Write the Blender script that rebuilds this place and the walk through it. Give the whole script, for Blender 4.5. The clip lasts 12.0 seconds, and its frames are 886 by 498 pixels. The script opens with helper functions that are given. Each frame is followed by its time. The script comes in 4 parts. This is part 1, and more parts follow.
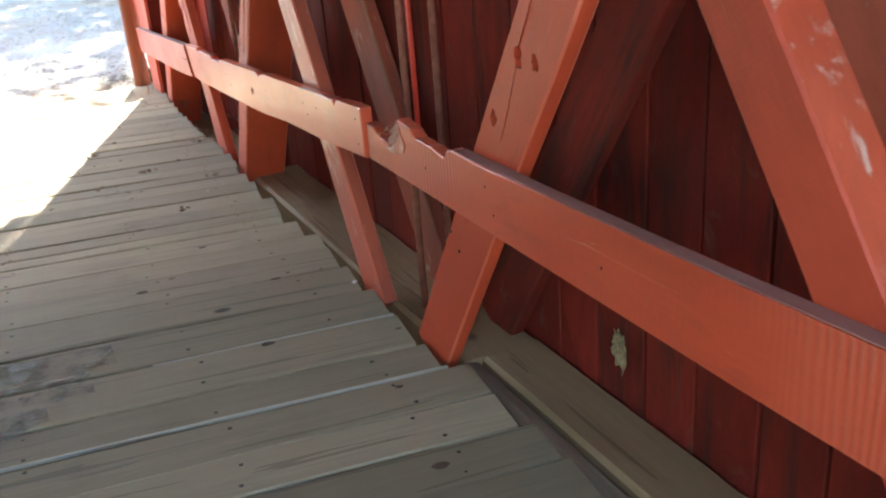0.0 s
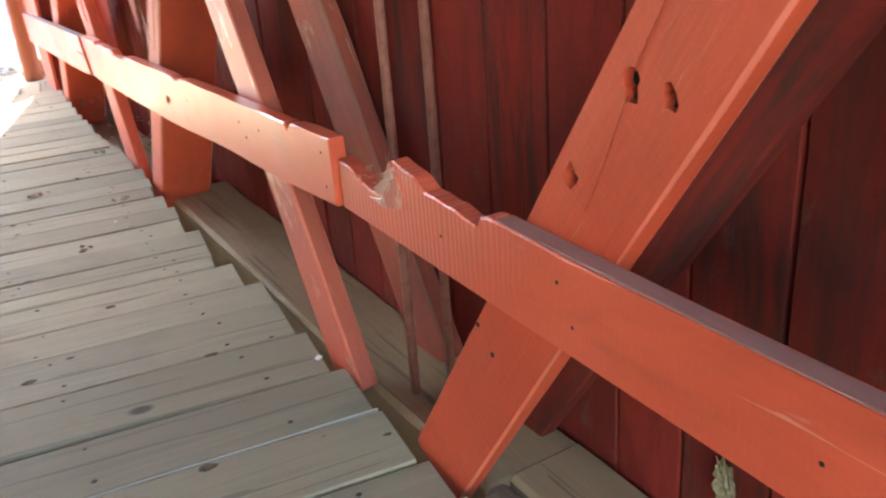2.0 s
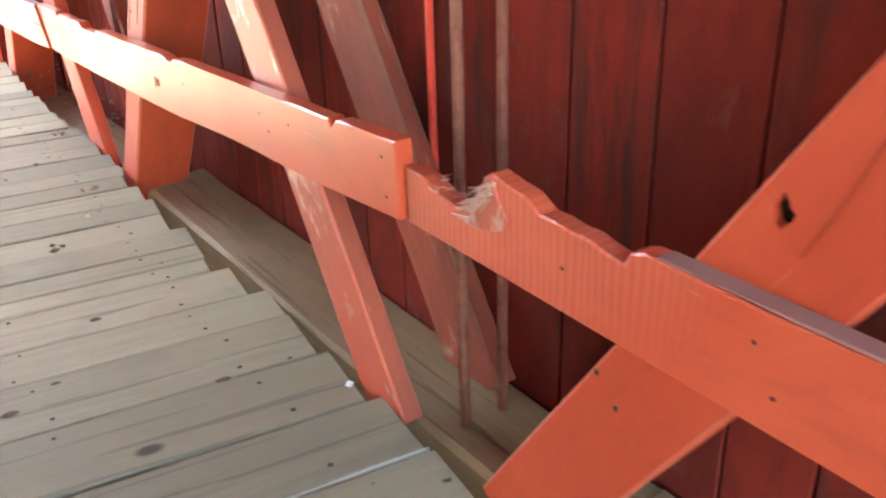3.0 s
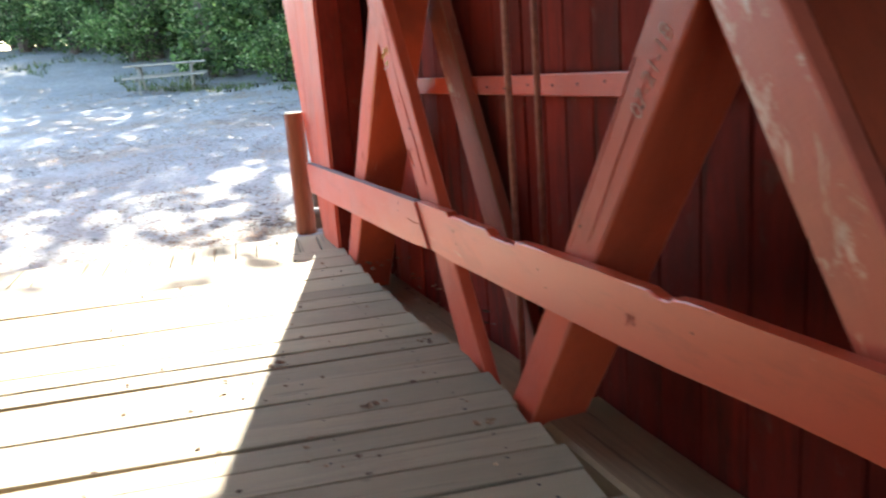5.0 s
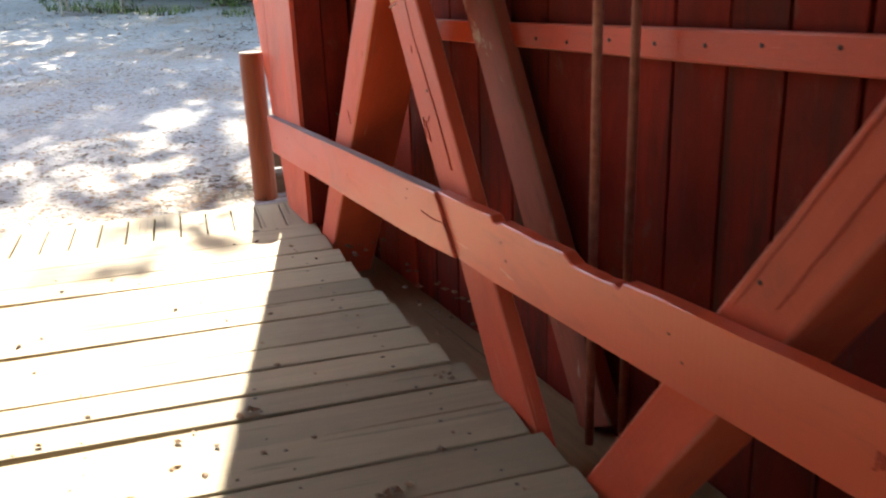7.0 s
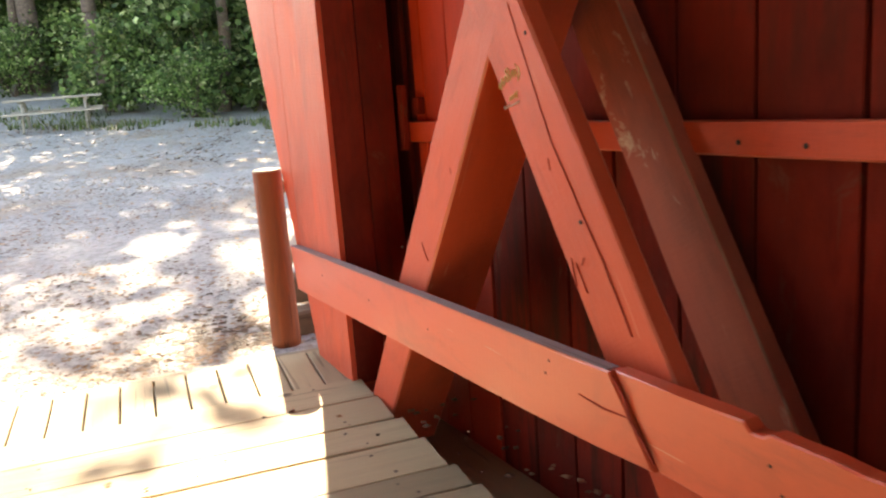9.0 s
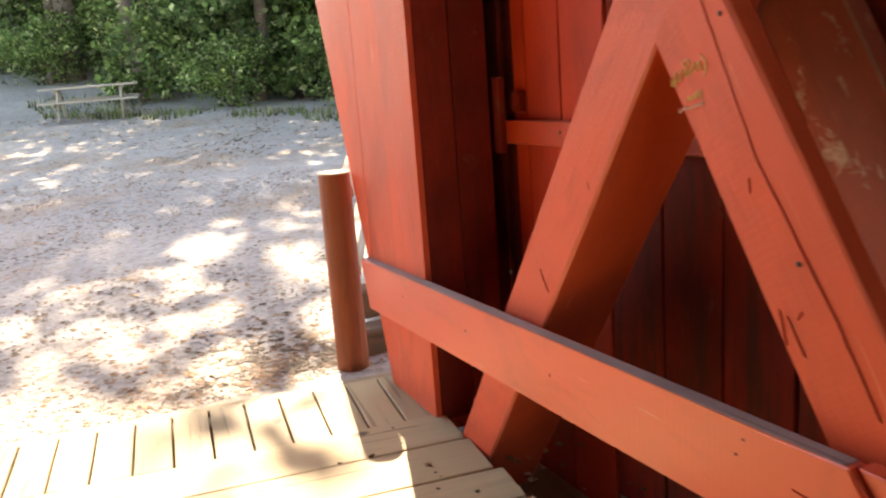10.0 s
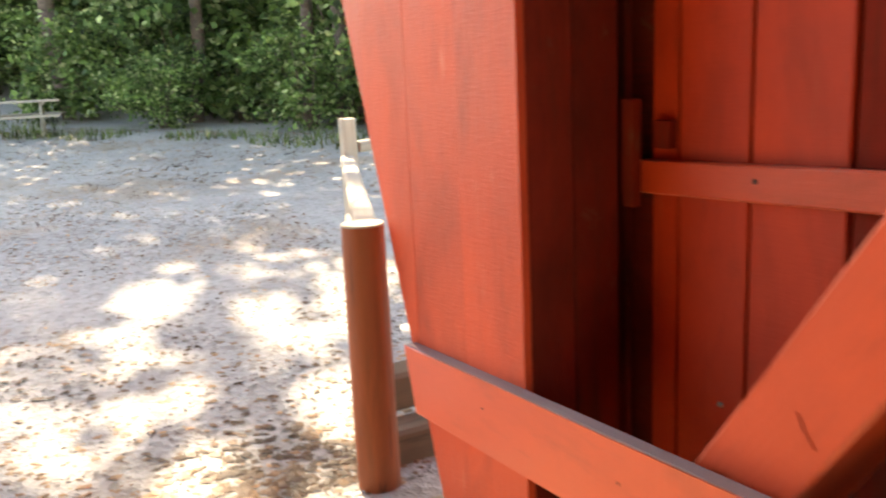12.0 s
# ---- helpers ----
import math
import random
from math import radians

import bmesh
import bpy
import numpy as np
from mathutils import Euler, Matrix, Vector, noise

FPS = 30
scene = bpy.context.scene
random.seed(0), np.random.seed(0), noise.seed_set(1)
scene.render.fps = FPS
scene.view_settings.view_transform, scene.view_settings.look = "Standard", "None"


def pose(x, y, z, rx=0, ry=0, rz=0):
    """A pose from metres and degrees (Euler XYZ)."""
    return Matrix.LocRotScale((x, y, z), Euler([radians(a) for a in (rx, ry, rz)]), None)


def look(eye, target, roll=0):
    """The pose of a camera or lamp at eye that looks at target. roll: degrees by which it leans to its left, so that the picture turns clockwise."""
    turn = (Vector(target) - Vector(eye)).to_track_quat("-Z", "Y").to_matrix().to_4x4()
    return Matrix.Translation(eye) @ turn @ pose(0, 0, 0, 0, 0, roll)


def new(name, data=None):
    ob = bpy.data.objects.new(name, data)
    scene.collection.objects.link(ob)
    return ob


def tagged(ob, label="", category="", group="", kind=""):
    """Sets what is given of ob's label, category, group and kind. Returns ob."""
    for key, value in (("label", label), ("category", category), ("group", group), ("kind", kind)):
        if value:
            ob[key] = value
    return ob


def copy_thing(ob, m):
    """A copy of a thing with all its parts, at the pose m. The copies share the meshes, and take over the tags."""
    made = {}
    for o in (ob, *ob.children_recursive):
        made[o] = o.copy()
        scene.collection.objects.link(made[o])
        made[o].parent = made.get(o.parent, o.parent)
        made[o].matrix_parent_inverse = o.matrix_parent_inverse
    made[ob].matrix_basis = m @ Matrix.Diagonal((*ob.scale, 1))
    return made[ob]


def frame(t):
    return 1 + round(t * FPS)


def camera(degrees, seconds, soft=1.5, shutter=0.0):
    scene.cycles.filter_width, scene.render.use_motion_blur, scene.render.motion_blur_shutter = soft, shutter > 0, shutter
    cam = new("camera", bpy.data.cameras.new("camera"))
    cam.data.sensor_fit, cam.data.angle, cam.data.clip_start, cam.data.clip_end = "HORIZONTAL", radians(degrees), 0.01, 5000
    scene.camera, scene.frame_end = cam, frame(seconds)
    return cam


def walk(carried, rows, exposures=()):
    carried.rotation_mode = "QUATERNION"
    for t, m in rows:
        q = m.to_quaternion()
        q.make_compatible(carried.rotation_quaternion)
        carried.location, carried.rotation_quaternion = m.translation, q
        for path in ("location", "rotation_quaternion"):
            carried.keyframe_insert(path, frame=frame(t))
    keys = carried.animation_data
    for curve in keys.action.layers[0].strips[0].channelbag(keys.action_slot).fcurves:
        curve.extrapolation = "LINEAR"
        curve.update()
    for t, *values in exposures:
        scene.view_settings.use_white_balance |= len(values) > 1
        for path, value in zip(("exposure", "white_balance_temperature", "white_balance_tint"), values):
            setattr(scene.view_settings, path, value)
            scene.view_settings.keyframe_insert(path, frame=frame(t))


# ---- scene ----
cam = camera(54.0, 12.0, soft=2.1, shutter=0.5)
PATH = [
    (0, (-0.009, -0.22, 1.453), (0.753, 1.471, 0.705), -4.5),
    (0.5, (0.015, -0.037, 1.445), (0.8, 1.621, 0.648), -4.3),
    (1, (0.07, 0.187, 1.412), (0.854, 1.855, 0.635), -3.5),
    (1.5, (0.155, 0.467, 1.408), (0.989, 2.108, 0.627), -4.8),
    (2, (0.19, 0.677, 1.394), (1.097, 2.266, 0.586), -4.3),
    (2.5, (0.151, 0.918, 1.361), (1.163, 2.426, 0.522), -2.5),
    (3, (0.095, 1.131, 1.372), (1.113, 2.621, 0.508), -1.9),
    (3.5, (0.076, 1.364, 1.332), (1.006, 2.993, 0.64), -2.2),
    (3.7, (0.018, 1.451, 1.33), (0.952, 3.121, 0.746), -2.6),
    (5.3, (-0.263, 2.379, 1.463), (0.352, 4.216, 0.968), -4.5),
    (5.5, (-0.27, 2.489, 1.472), (0.372, 4.312, 0.956), -4.9),
    (6, (-0.232, 2.753, 1.445), (0.458, 4.521, 0.812), -4.3),
    (6.5, (-0.159, 3.082, 1.405), (0.591, 4.814, 0.744), -3.6),
    (7, (-0.17, 3.331, 1.449), (0.585, 5.065, 0.796), -2.2),
    (7.5, (-0.168, 3.618, 1.458), (0.558, 5.393, 0.888), -2.9),
    (7.7, (-0.199, 3.727, 1.449), (0.557, 5.504, 0.927), -2.3),
    (9.3, (-0.206, 4.643, 1.408), (0.663, 6.389, 0.965), -4.5),
    (9.5, (-0.209, 4.766, 1.425), (0.635, 6.523, 0.978), -4.5),
    (10, (-0.21, 5.049, 1.427), (0.59, 6.822, 0.963), -4.3),
    (10.5, (-0.196, 5.355, 1.418), (0.734, 7.066, 0.96), -4.2),
    (11, (-0.17, 5.615, 1.418), (0.88, 7.254, 0.957), -3.7),
    (11.5, (-0.171, 5.914, 1.375), (0.871, 7.566, 0.945), -2.8),
    (12, (-0.189, 6.208, 1.392), (0.772, 7.912, 0.975), -2.7),
]
walk(cam, [(t, look(eye, target, roll)) for t, eye, target, roll in PATH],
     exposures=[(0.0, 3.55, 6800, 3), (0.5, 3.95, 6800, 3), (1.5, 4.2, 6650, 2), (2.5, 4.6, 6800, 2), (3.7, 4.95, 6500, 2), (5.3, 2.45, 6300, 8), (6.0, 2.15, 6800, 9), (6.5, 2.25, 6850, 9), (7.0, 2.6, 7000, 9), (7.7, 2.75, 7200, 8), (9.3, 2.95, 8500, 14), (10.0, 2.75, 8700, 16), (10.5, 2.5, 8600, 18), (11.0, 2.85, 8800, 16), (11.5, 2.95, 8800, 14), (12.0, 2.85, 8700, 12)])

# world, sun
world = bpy.data.worlds.new("sky")
scene.world = world
world.use_nodes = True
wn = world.node_tree
sky = wn.nodes.new("ShaderNodeTexSky")
sky.sky_type, sky.sun_disc = "NISHITA", False
sky.sun_elevation, sky.sun_rotation = radians(40.6), radians(13.1)
wn.links.new(sky.outputs[0], wn.nodes["Background"].inputs[0])
wn.nodes["Background"].inputs[1].default_value = 0.15
sun = new("sun", bpy.data.lights.new("sun", "SUN"))
sun.data.energy, sun.data.angle, sun.data.color = 5.0, radians(0.53), (1.0, 0.93, 0.82)
sun.matrix_world = look((2.64, 11.35, 10), (0, 0, 0))


# materials
class Nodes:
    """A small builder for node materials."""

    def __init__(self, name):
        self.mat = bpy.data.materials.new(name)
        self.mat.use_nodes = True
        self.tree = self.mat.node_tree
        self.bsdf = self.tree.nodes["Principled BSDF"]
        coord = self.tree.nodes.new("ShaderNodeTexCoord")
        info = self.tree.nodes.new("ShaderNodeObjectInfo")
        shift = self.tree.nodes.new("ShaderNodeVectorMath")
        shift.operation = "MULTIPLY_ADD"
        self.tree.links.new(info.outputs["Random"], shift.inputs[0])
        shift.inputs[1].default_value = (37.0, 91.0, 53.0)
        self.tree.links.new(coord.outputs["Object"], shift.inputs[2])
        self.bsdf.inputs["Specular IOR Level"].default_value = 0.3
        self.rand, self.pos = info.outputs["Random"], shift.outputs[0]

    def put(self, kind, links=(), **values):
        n = self.tree.nodes.new(kind)
        for key, val in values.items():
            n.inputs[key].default_value = val
        for key, out in links:
            self.tree.links.new(out, n.inputs[key])
        return n

    def scaled(self, sx, sy, sz):
        n = self.put("ShaderNodeVectorMath", [(0, self.pos)])
        n.operation = "MULTIPLY"
        n.inputs[1].default_value = (sx, sy, sz)
        return n.outputs[0]

    def noise(self, vec, scale, detail=4.0, rough=0.6, distort=0.0):
        return self.put("ShaderNodeTexNoise", [("Vector", vec)], Scale=scale, Detail=detail, Roughness=rough, Distortion=distort).outputs["Fac"]

    def ramp(self, fac, a, b, c0=0.0, c1=1.0):
        n = self.put("ShaderNodeMapRange", [("Value", fac)])
        n.inputs["From Min"].default_value, n.inputs["From Max"].default_value = a, b
        n.inputs["To Min"].default_value, n.inputs["To Max"].default_value = c0, c1
        return n.outputs[0]

    def mix(self, fac, a, b):
        n = self.tree.nodes.new("ShaderNodeMix")
        n.data_type = "RGBA"
        for slot, val in ((0, fac), (6, a), (7, b)):
            if isinstance(val, tuple):
                n.inputs[slot].default_value = (*val, 1.0)
            elif isinstance(val, (int, float)):
                n.inputs[slot].default_value = val
            else:
                self.tree.links.new(val, n.inputs[slot])
        return n.outputs[2]

    def mul(self, a, b):
        n = self.tree.nodes.new("ShaderNodeMath")
        n.operation = "MULTIPLY"
        for slot, val in ((0, a), (1, b)):
            if isinstance(val, (int, float)):
                n.inputs[slot].default_value = val
            else:
                self.tree.links.new(val, n.inputs[slot])
        return n.outputs[0]

    def done(self, color, rough, height=None, strength=0.3, dist=0.004):
        for key, val in (("Base Color", color), ("Roughness", rough)):
            if isinstance(val, (int, float)):
                self.bsdf.inputs[key].default_value = val
            elif isinstance(val, tuple):
                self.bsdf.inputs[key].default_value = (*val, 1.0)
            else:
                self.tree.links.new(val, self.bsdf.inputs[key])
        if height is not None:
            b = self.put("ShaderNodeBump", [("Height", height)], Strength=strength, Distance=dist)
            self.tree.links.new(b.outputs[0], self.bsdf.inputs["Normal"])
        return self.mat


def paint(name, base, dark, worn, amount, rough=0.5, grain=1.0, gloss=0.3, ripple=0.0, streak=0.0):
    """Old barn paint on sawn timber, grain along local x: patches, worn primer, fine saw marks."""
    k = Nodes(name)
    k.bsdf.inputs["Specular IOR Level"].default_value = gloss
    patch = k.noise(k.scaled(0.7, 1, 1), 2.2, 5.0, 0.62)
    fine = k.noise(k.scaled(0.12, 1, 1), 70.0, 5.0, 0.65)
    saw = k.noise(k.scaled(1, 0.15, 0.15), 130.0, 3.0, 0.6)
    c = k.mix(k.ramp(patch, 0.32, 0.68), dark, base)
    c = k.mix(k.mul(k.ramp(fine, 0.5, 0.78), 0.35), c, dark)
    spots = k.noise(k.scaled(0.55, 1, 1), 7.0, 6.0, 0.7, 0.6)
    wear = k.ramp(spots, 0.70 - amount, 0.78 - amount)
    c = k.mix(k.mul(wear, 0.75), c, worn)
    scr = k.noise(k.scaled(0.05, 1, 1), 42.0, 2.0, 0.5, 1.5)
    c = k.mix(k.mul(k.ramp(scr, 0.72, 0.75), 0.5), c, worn)
    stain = k.noise(k.scaled(0.6, 1, 1), 1.9, 6.0, 0.66, 0.8)
    c = k.mix(k.mul(k.ramp(stain, 0.5, 0.72), 0.55), c, (dark[0] * 0.42, dark[1] * 0.55, dark[2] * 0.6))
    grime = k.noise(k.scaled(0.25, 1, 1), 13.0, 5.0, 0.7)
    c = k.mix(k.mul(k.ramp(grime, 0.55, 0.75), 0.4), c, (dark[0] * 0.5, dark[1] * 0.6, dark[2] * 0.7))
    if streak:
        run = k.noise(k.scaled(0.10, 1, 1), 16.0, 6.0, 0.68, 0.4)
        broad = k.noise(k.scaled(0.5, 1, 1), 1.3, 3.0, 0.6)
        c = k.mix(k.mul(k.mul(k.ramp(run, 0.46, 0.62), k.ramp(broad, 0.4, 0.6)), streak), c, (0.045, 0.022, 0.015))
    h = k.mix(0.45, fine, saw)
    h = k.mix(k.mul(wear, 0.4), h, (0.2, 0.2, 0.2))
    if ripple:
        wave = k.put("ShaderNodeTexWave", [("Vector", k.scaled(1, 0.2, 0.2))], Scale=17.0, Distortion=5.5, Detail=2.0)
        wave.inputs["Detail Scale"].default_value = 0.6
        mask = k.mul(k.ramp(k.noise(k.pos, 1.1, 2.0, 0.5), 0.45, 0.62), ripple)
        h = k.mix(mask, h, wave.outputs["Fac"])
        c = k.mix(k.mul(k.mul(mask, wave.outputs["Fac"]), 0.5), c, worn)
    return k.done(c, k.ramp(patch, 0.3, 0.7, rough - 0.06, rough + 0.14), h, 0.5 * grain, 0.005)


def bare(name, light, mid, dark, rough=0.8, knots=0.5, vary=0.25, bump=0.5, gloss=0.3):
    """Weathered bare timber, grain along local x, with knots, checks and grey stains."""
    k = Nodes(name)
    k.bsdf.inputs["Specular IOR Level"].default_value = gloss
    grain = k.noise(k.scaled(0.06, 1, 1), 26.0, 6.0, 0.7, 0.8)
    broad = k.noise(k.scaled(0.18, 1, 1), 5.0, 4.0, 0.6, 0.5)
    c = k.mix(k.ramp(grain, 0.18, 0.66), dark, light)
    c = k.mix(k.ramp(broad, 0.3, 0.7, 0.25, 0.95), c, mid)
    tone = k.put("ShaderNodeHueSaturation", [("Color", c), ("Value", k.ramp(k.rand, 0.0, 1.0, 1.0 - vary, 1.0 + vary * 0.6))])
    c = tone.outputs[0]
    v = k.put("ShaderNodeTexVoronoi", [("Vector", k.scaled(0.6, 1, 1))], Scale=3.2)
    knot = k.mul(k.ramp(v.outputs["Distance"], 0.085, 0.045), knots)
    c = k.mix(knot, c, (dark[0] * 0.22, dark[1] * 0.18, dark[2] * 0.15))
    crack = k.noise(k.scaled(0.03, 1, 1), 34.0, 2.0, 0.5, 0.6)
    ck = k.ramp(crack, 0.655, 0.675)
    c = k.mix(k.mul(ck, 0.4), c, (dark[0] * 0.3, dark[1] * 0.3, dark[2] * 0.3))
    stain = k.noise(k.pos, 1.6, 4.0, 0.6)
    c = k.mix(k.mul(k.ramp(stain, 0.55, 0.72), 0.35), c, (dark[0] * 0.7, dark[1] * 0.72, dark[2] * 0.78))
    h = k.mix(k.mul(ck, 0.8), grain, (0.0, 0.0, 0.0))
    return k.done(c, k.ramp(grain, 0.2, 0.8, rough - 0.1, rough + 0.1), h, bump, 0.004)


def plain(name, color, dark, scale, rough=0.7, metal=0.0, bump=0.2):
    k = Nodes(name)
    n = k.noise(k.pos, scale, 5.0, 0.65)
    k.bsdf.inputs["Metallic"].default_value = metal
    return k.done(k.mix(k.ramp(n, 0.35, 0.68), dark, color), k.ramp(n, 0.3, 0.7, rough + 0.1, rough - 0.1), n, bump, 0.003)


def leafy(name, a, b, c, glow=0.25):
    """Leaf material: hue varies from leaf to leaf, light passes through a little; sun and shade are painted in."""
    k = Nodes(name)
    geo = k.tree.nodes.new("ShaderNodeNewGeometry")
    r = geo.outputs["Random Per Island"]
    col = k.mix(k.ramp(r, 0.0, 0.55), a, b)
    # third colour stands for leaves that catch the sun
    col = k.mix(k.ramp(r, 0.8, 1.0), col, c)
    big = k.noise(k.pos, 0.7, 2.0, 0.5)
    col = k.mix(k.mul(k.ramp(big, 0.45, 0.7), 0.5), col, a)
    # noise paints shaded gaps and sunlit clumps into the leaf colour
    clump_light = k.noise(k.pos, 2.1, 3.0, 0.6)
    tone = k.put("ShaderNodeHueSaturation", [("Color", col), ("Value", k.ramp(clump_light, 0.38, 0.66, 0.32, 1.9))])
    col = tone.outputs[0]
    k.done(col, 0.6)
    tr = k.put("ShaderNodeBsdfTranslucent", [("Color", col)])
    mx = k.put("ShaderNodeMixShader", [(1, k.bsdf.outputs[0]), (2, tr.outputs[0])], Fac=glow)
    k.tree.links.new(mx.outputs[0], k.tree.nodes["Material Output"].inputs[0])
    return k.mat


RED = paint("barn_red_paint", (0.57, 0.076, 0.027), (0.42, 0.050, 0.020), (0.58, 0.20, 0.12), 0.02, 0.46, 1.15, 0.32)
RED_SAWN = paint("sawn_rail_paint", (0.60, 0.085, 0.032), (0.48, 0.060, 0.024), (0.62, 0.26, 0.18), 0.0, 0.36, 0.8, 0.5, 0.45)
RED_RAIL = paint("rail_red_paint", (0.60, 0.080, 0.028), (0.50, 0.060, 0.022), (0.62, 0.28, 0.20), -0.02, 0.34, 0.4, 0.5, 0.1)
for coated, weight in ((RED_RAIL, 0.22), (RED_SAWN, 0.15)):
    coated.node_tree.nodes["Principled BSDF"].inputs["Coat Weight"].default_value = weight
    coated.node_tree.nodes["Principled BSDF"].inputs["Coat Roughness"].default_value = 0.28
# pale patches are chipped primer plus glare painted into the colour
RED_WORN_GLARE = paint("worn_glare_paint", (0.58, 0.10, 0.045), (0.40, 0.055, 0.025), (0.68, 0.46, 0.35), 0.16, 0.36, 1.0, 0.8)
RED_CHIPPED = paint("chipped_red_paint", (0.50, 0.070, 0.030), (0.36, 0.045, 0.020), (0.60, 0.36, 0.27), 0.07, 0.5, 1.1, 0.3)
RED_EDGE = paint("rubbed_lit_red_edge", (0.62, 0.15, 0.085), (0.50, 0.085, 0.04), (0.42, 0.24, 0.15), 0.06, 0.42, 1.0, 0.6)
RED_OLD_EDGE = paint("rubbed_lit_brown_edge", (0.36, 0.16, 0.09), (0.22, 0.08, 0.045), (0.45, 0.36, 0.25), 0.12, 0.6)
# barn red darkened for the shade behind the truss; the streaks are weathering
RED_SHADED = paint("shaded_red_paint", (0.235, 0.027, 0.017), (0.11, 0.016, 0.011), (0.15, 0.06, 0.038), 0.10, 0.75, 1.0, 0.05, streak=0.75)
# the same siding paint, brightened where portal light reaches the boards
RED_LIT = paint("lit_siding_paint", (0.50, 0.055, 0.022), (0.36, 0.035, 0.016), (0.40, 0.10, 0.05), 0.0, 0.55, 1.0, 0.2)
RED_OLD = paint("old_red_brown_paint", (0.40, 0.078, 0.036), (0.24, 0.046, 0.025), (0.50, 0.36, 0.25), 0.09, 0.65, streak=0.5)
PLANK = bare("weathered_deck_wood", (0.385, 0.308, 0.192), (0.295, 0.234, 0.142), (0.145, 0.113, 0.073), 0.66, 0.9, 0.32, 0.5, 0.33)
CHORD = bare("brown_chord_wood", (0.35, 0.235, 0.125), (0.26, 0.175, 0.092), (0.12, 0.08, 0.042), 0.66, 0.5, 0.1, 0.5, 0.15)
CHORD_GREY = bare("greyed_chord_wood", (0.33, 0.25, 0.165), (0.25, 0.185, 0.12), (0.10, 0.072, 0.048), 0.75, 0.5, 0.1)
CHORD_EDGE = bare("rubbed_lit_chord_edge", (0.40, 0.27, 0.13), (0.30, 0.20, 0.09), (0.18, 0.11, 0.05), 0.6, 0.3, 0.1)
RAW = bare("splintered_wood", (0.62, 0.42, 0.33), (0.54, 0.30, 0.22), (0.42, 0.13, 0.07), 0.8, 0.0, 0.1)
GREYWOOD = bare("grey_table_wood", (0.40, 0.36, 0.29), (0.32, 0.285, 0.23), (0.16, 0.14, 0.11), 0.85, 0.4, 0.2)
POSTWOOD = bare("stained_post_wood", (0.36, 0.085, 0.028), (0.19, 0.052, 0.02), (0.035, 0.017, 0.010), 0.6, 0.5, 0.1)
TIMBER = bare("dark_landscape_timber", (0.15, 0.10, 0.06), (0.10, 0.065, 0.04), (0.04, 0.026, 0.017))
CEIL = bare("roof_board_wood", (0.20, 0.15, 0.10), (0.15, 0.11, 0.08), (0.08, 0.06, 0.04))
TOPGREY = bare("weathered_rail_top", (0.30, 0.23, 0.235), (0.25, 0.185, 0.19), (0.15, 0.10, 0.10), 0.85, 0.0, 0.1)
TOPRED = bare("worn_rail_top", (0.34, 0.16, 0.12), (0.28, 0.11, 0.085), (0.16, 0.06, 0.045), 0.8, 0.0, 0.1)
GAP_LIGHT = bare("pale_gap_light", (0.56, 0.50, 0.39), (0.46, 0.40, 0.30), (0.24, 0.19, 0.14), 0.8, 0.0, 0.1)
HOLE_SHADE = plain("hole_shade", (0.035, 0.035, 0.022), (0.012, 0.011, 0.009), 90.0, 0.95)
KNOT = plain("knot_wood", (0.13, 0.085, 0.05), (0.05, 0.03, 0.02), 60.0, 0.8)
IRON = plain("rusty_red_iron", (0.36, 0.13, 0.085), (0.24, 0.08, 0.05), 30.0, 0.5, 0.1)
BRIGHT = plain("bright_red_strip", (0.85, 0.085, 0.05), (0.70, 0.06, 0.035), 40.0, 0.4)
DARKIRON = plain("dark_iron", (0.06, 0.045, 0.04), (0.03, 0.025, 0.022), 80.0, 0.6, 0.5)
BARK = plain("bark", (0.16, 0.12, 0.09), (0.07, 0.05, 0.04), 14.0, 0.9, 0.0, 0.8)
LITTER = leafy("dry_leaf", (0.12, 0.07, 0.038), (0.22, 0.135, 0.075), (0.34, 0.22, 0.12), 0.1)
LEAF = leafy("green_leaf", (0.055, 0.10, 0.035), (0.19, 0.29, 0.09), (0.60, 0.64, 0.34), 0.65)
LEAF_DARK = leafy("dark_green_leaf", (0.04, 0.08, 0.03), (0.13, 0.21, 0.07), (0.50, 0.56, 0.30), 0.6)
GRASS = leafy("grass_blade", (0.07, 0.10, 0.03), (0.12, 0.15, 0.05), (0.25, 0.21, 0.10), 0.25)
STONE = plain("gravel_stone", (0.32, 0.30, 0.27), (0.15, 0.14, 0.125), 9.0, 0.85)
CHALK = plain("chalk", (0.58, 0.40, 0.33), (0.52, 0.25, 0.18), 90.0, 0.9)
GOLD = plain("yellow_marker", (0.74, 0.60, 0.27), (0.62, 0.42, 0.16), 90.0, 0.6)
CARVE = plain("carved_groove", (0.33, 0.046, 0.022), (0.20, 0.027, 0.014), 90.0, 0.9)
PAPER = plain("white_paper", (0.75, 0.74, 0.70), (0.6, 0.58, 0.54), 40.0, 0.8)
NEST = plain("papery_mud", (0.36, 0.27, 0.13), (0.16, 0.11, 0.06), 55.0, 0.95, 0.0, 0.8)


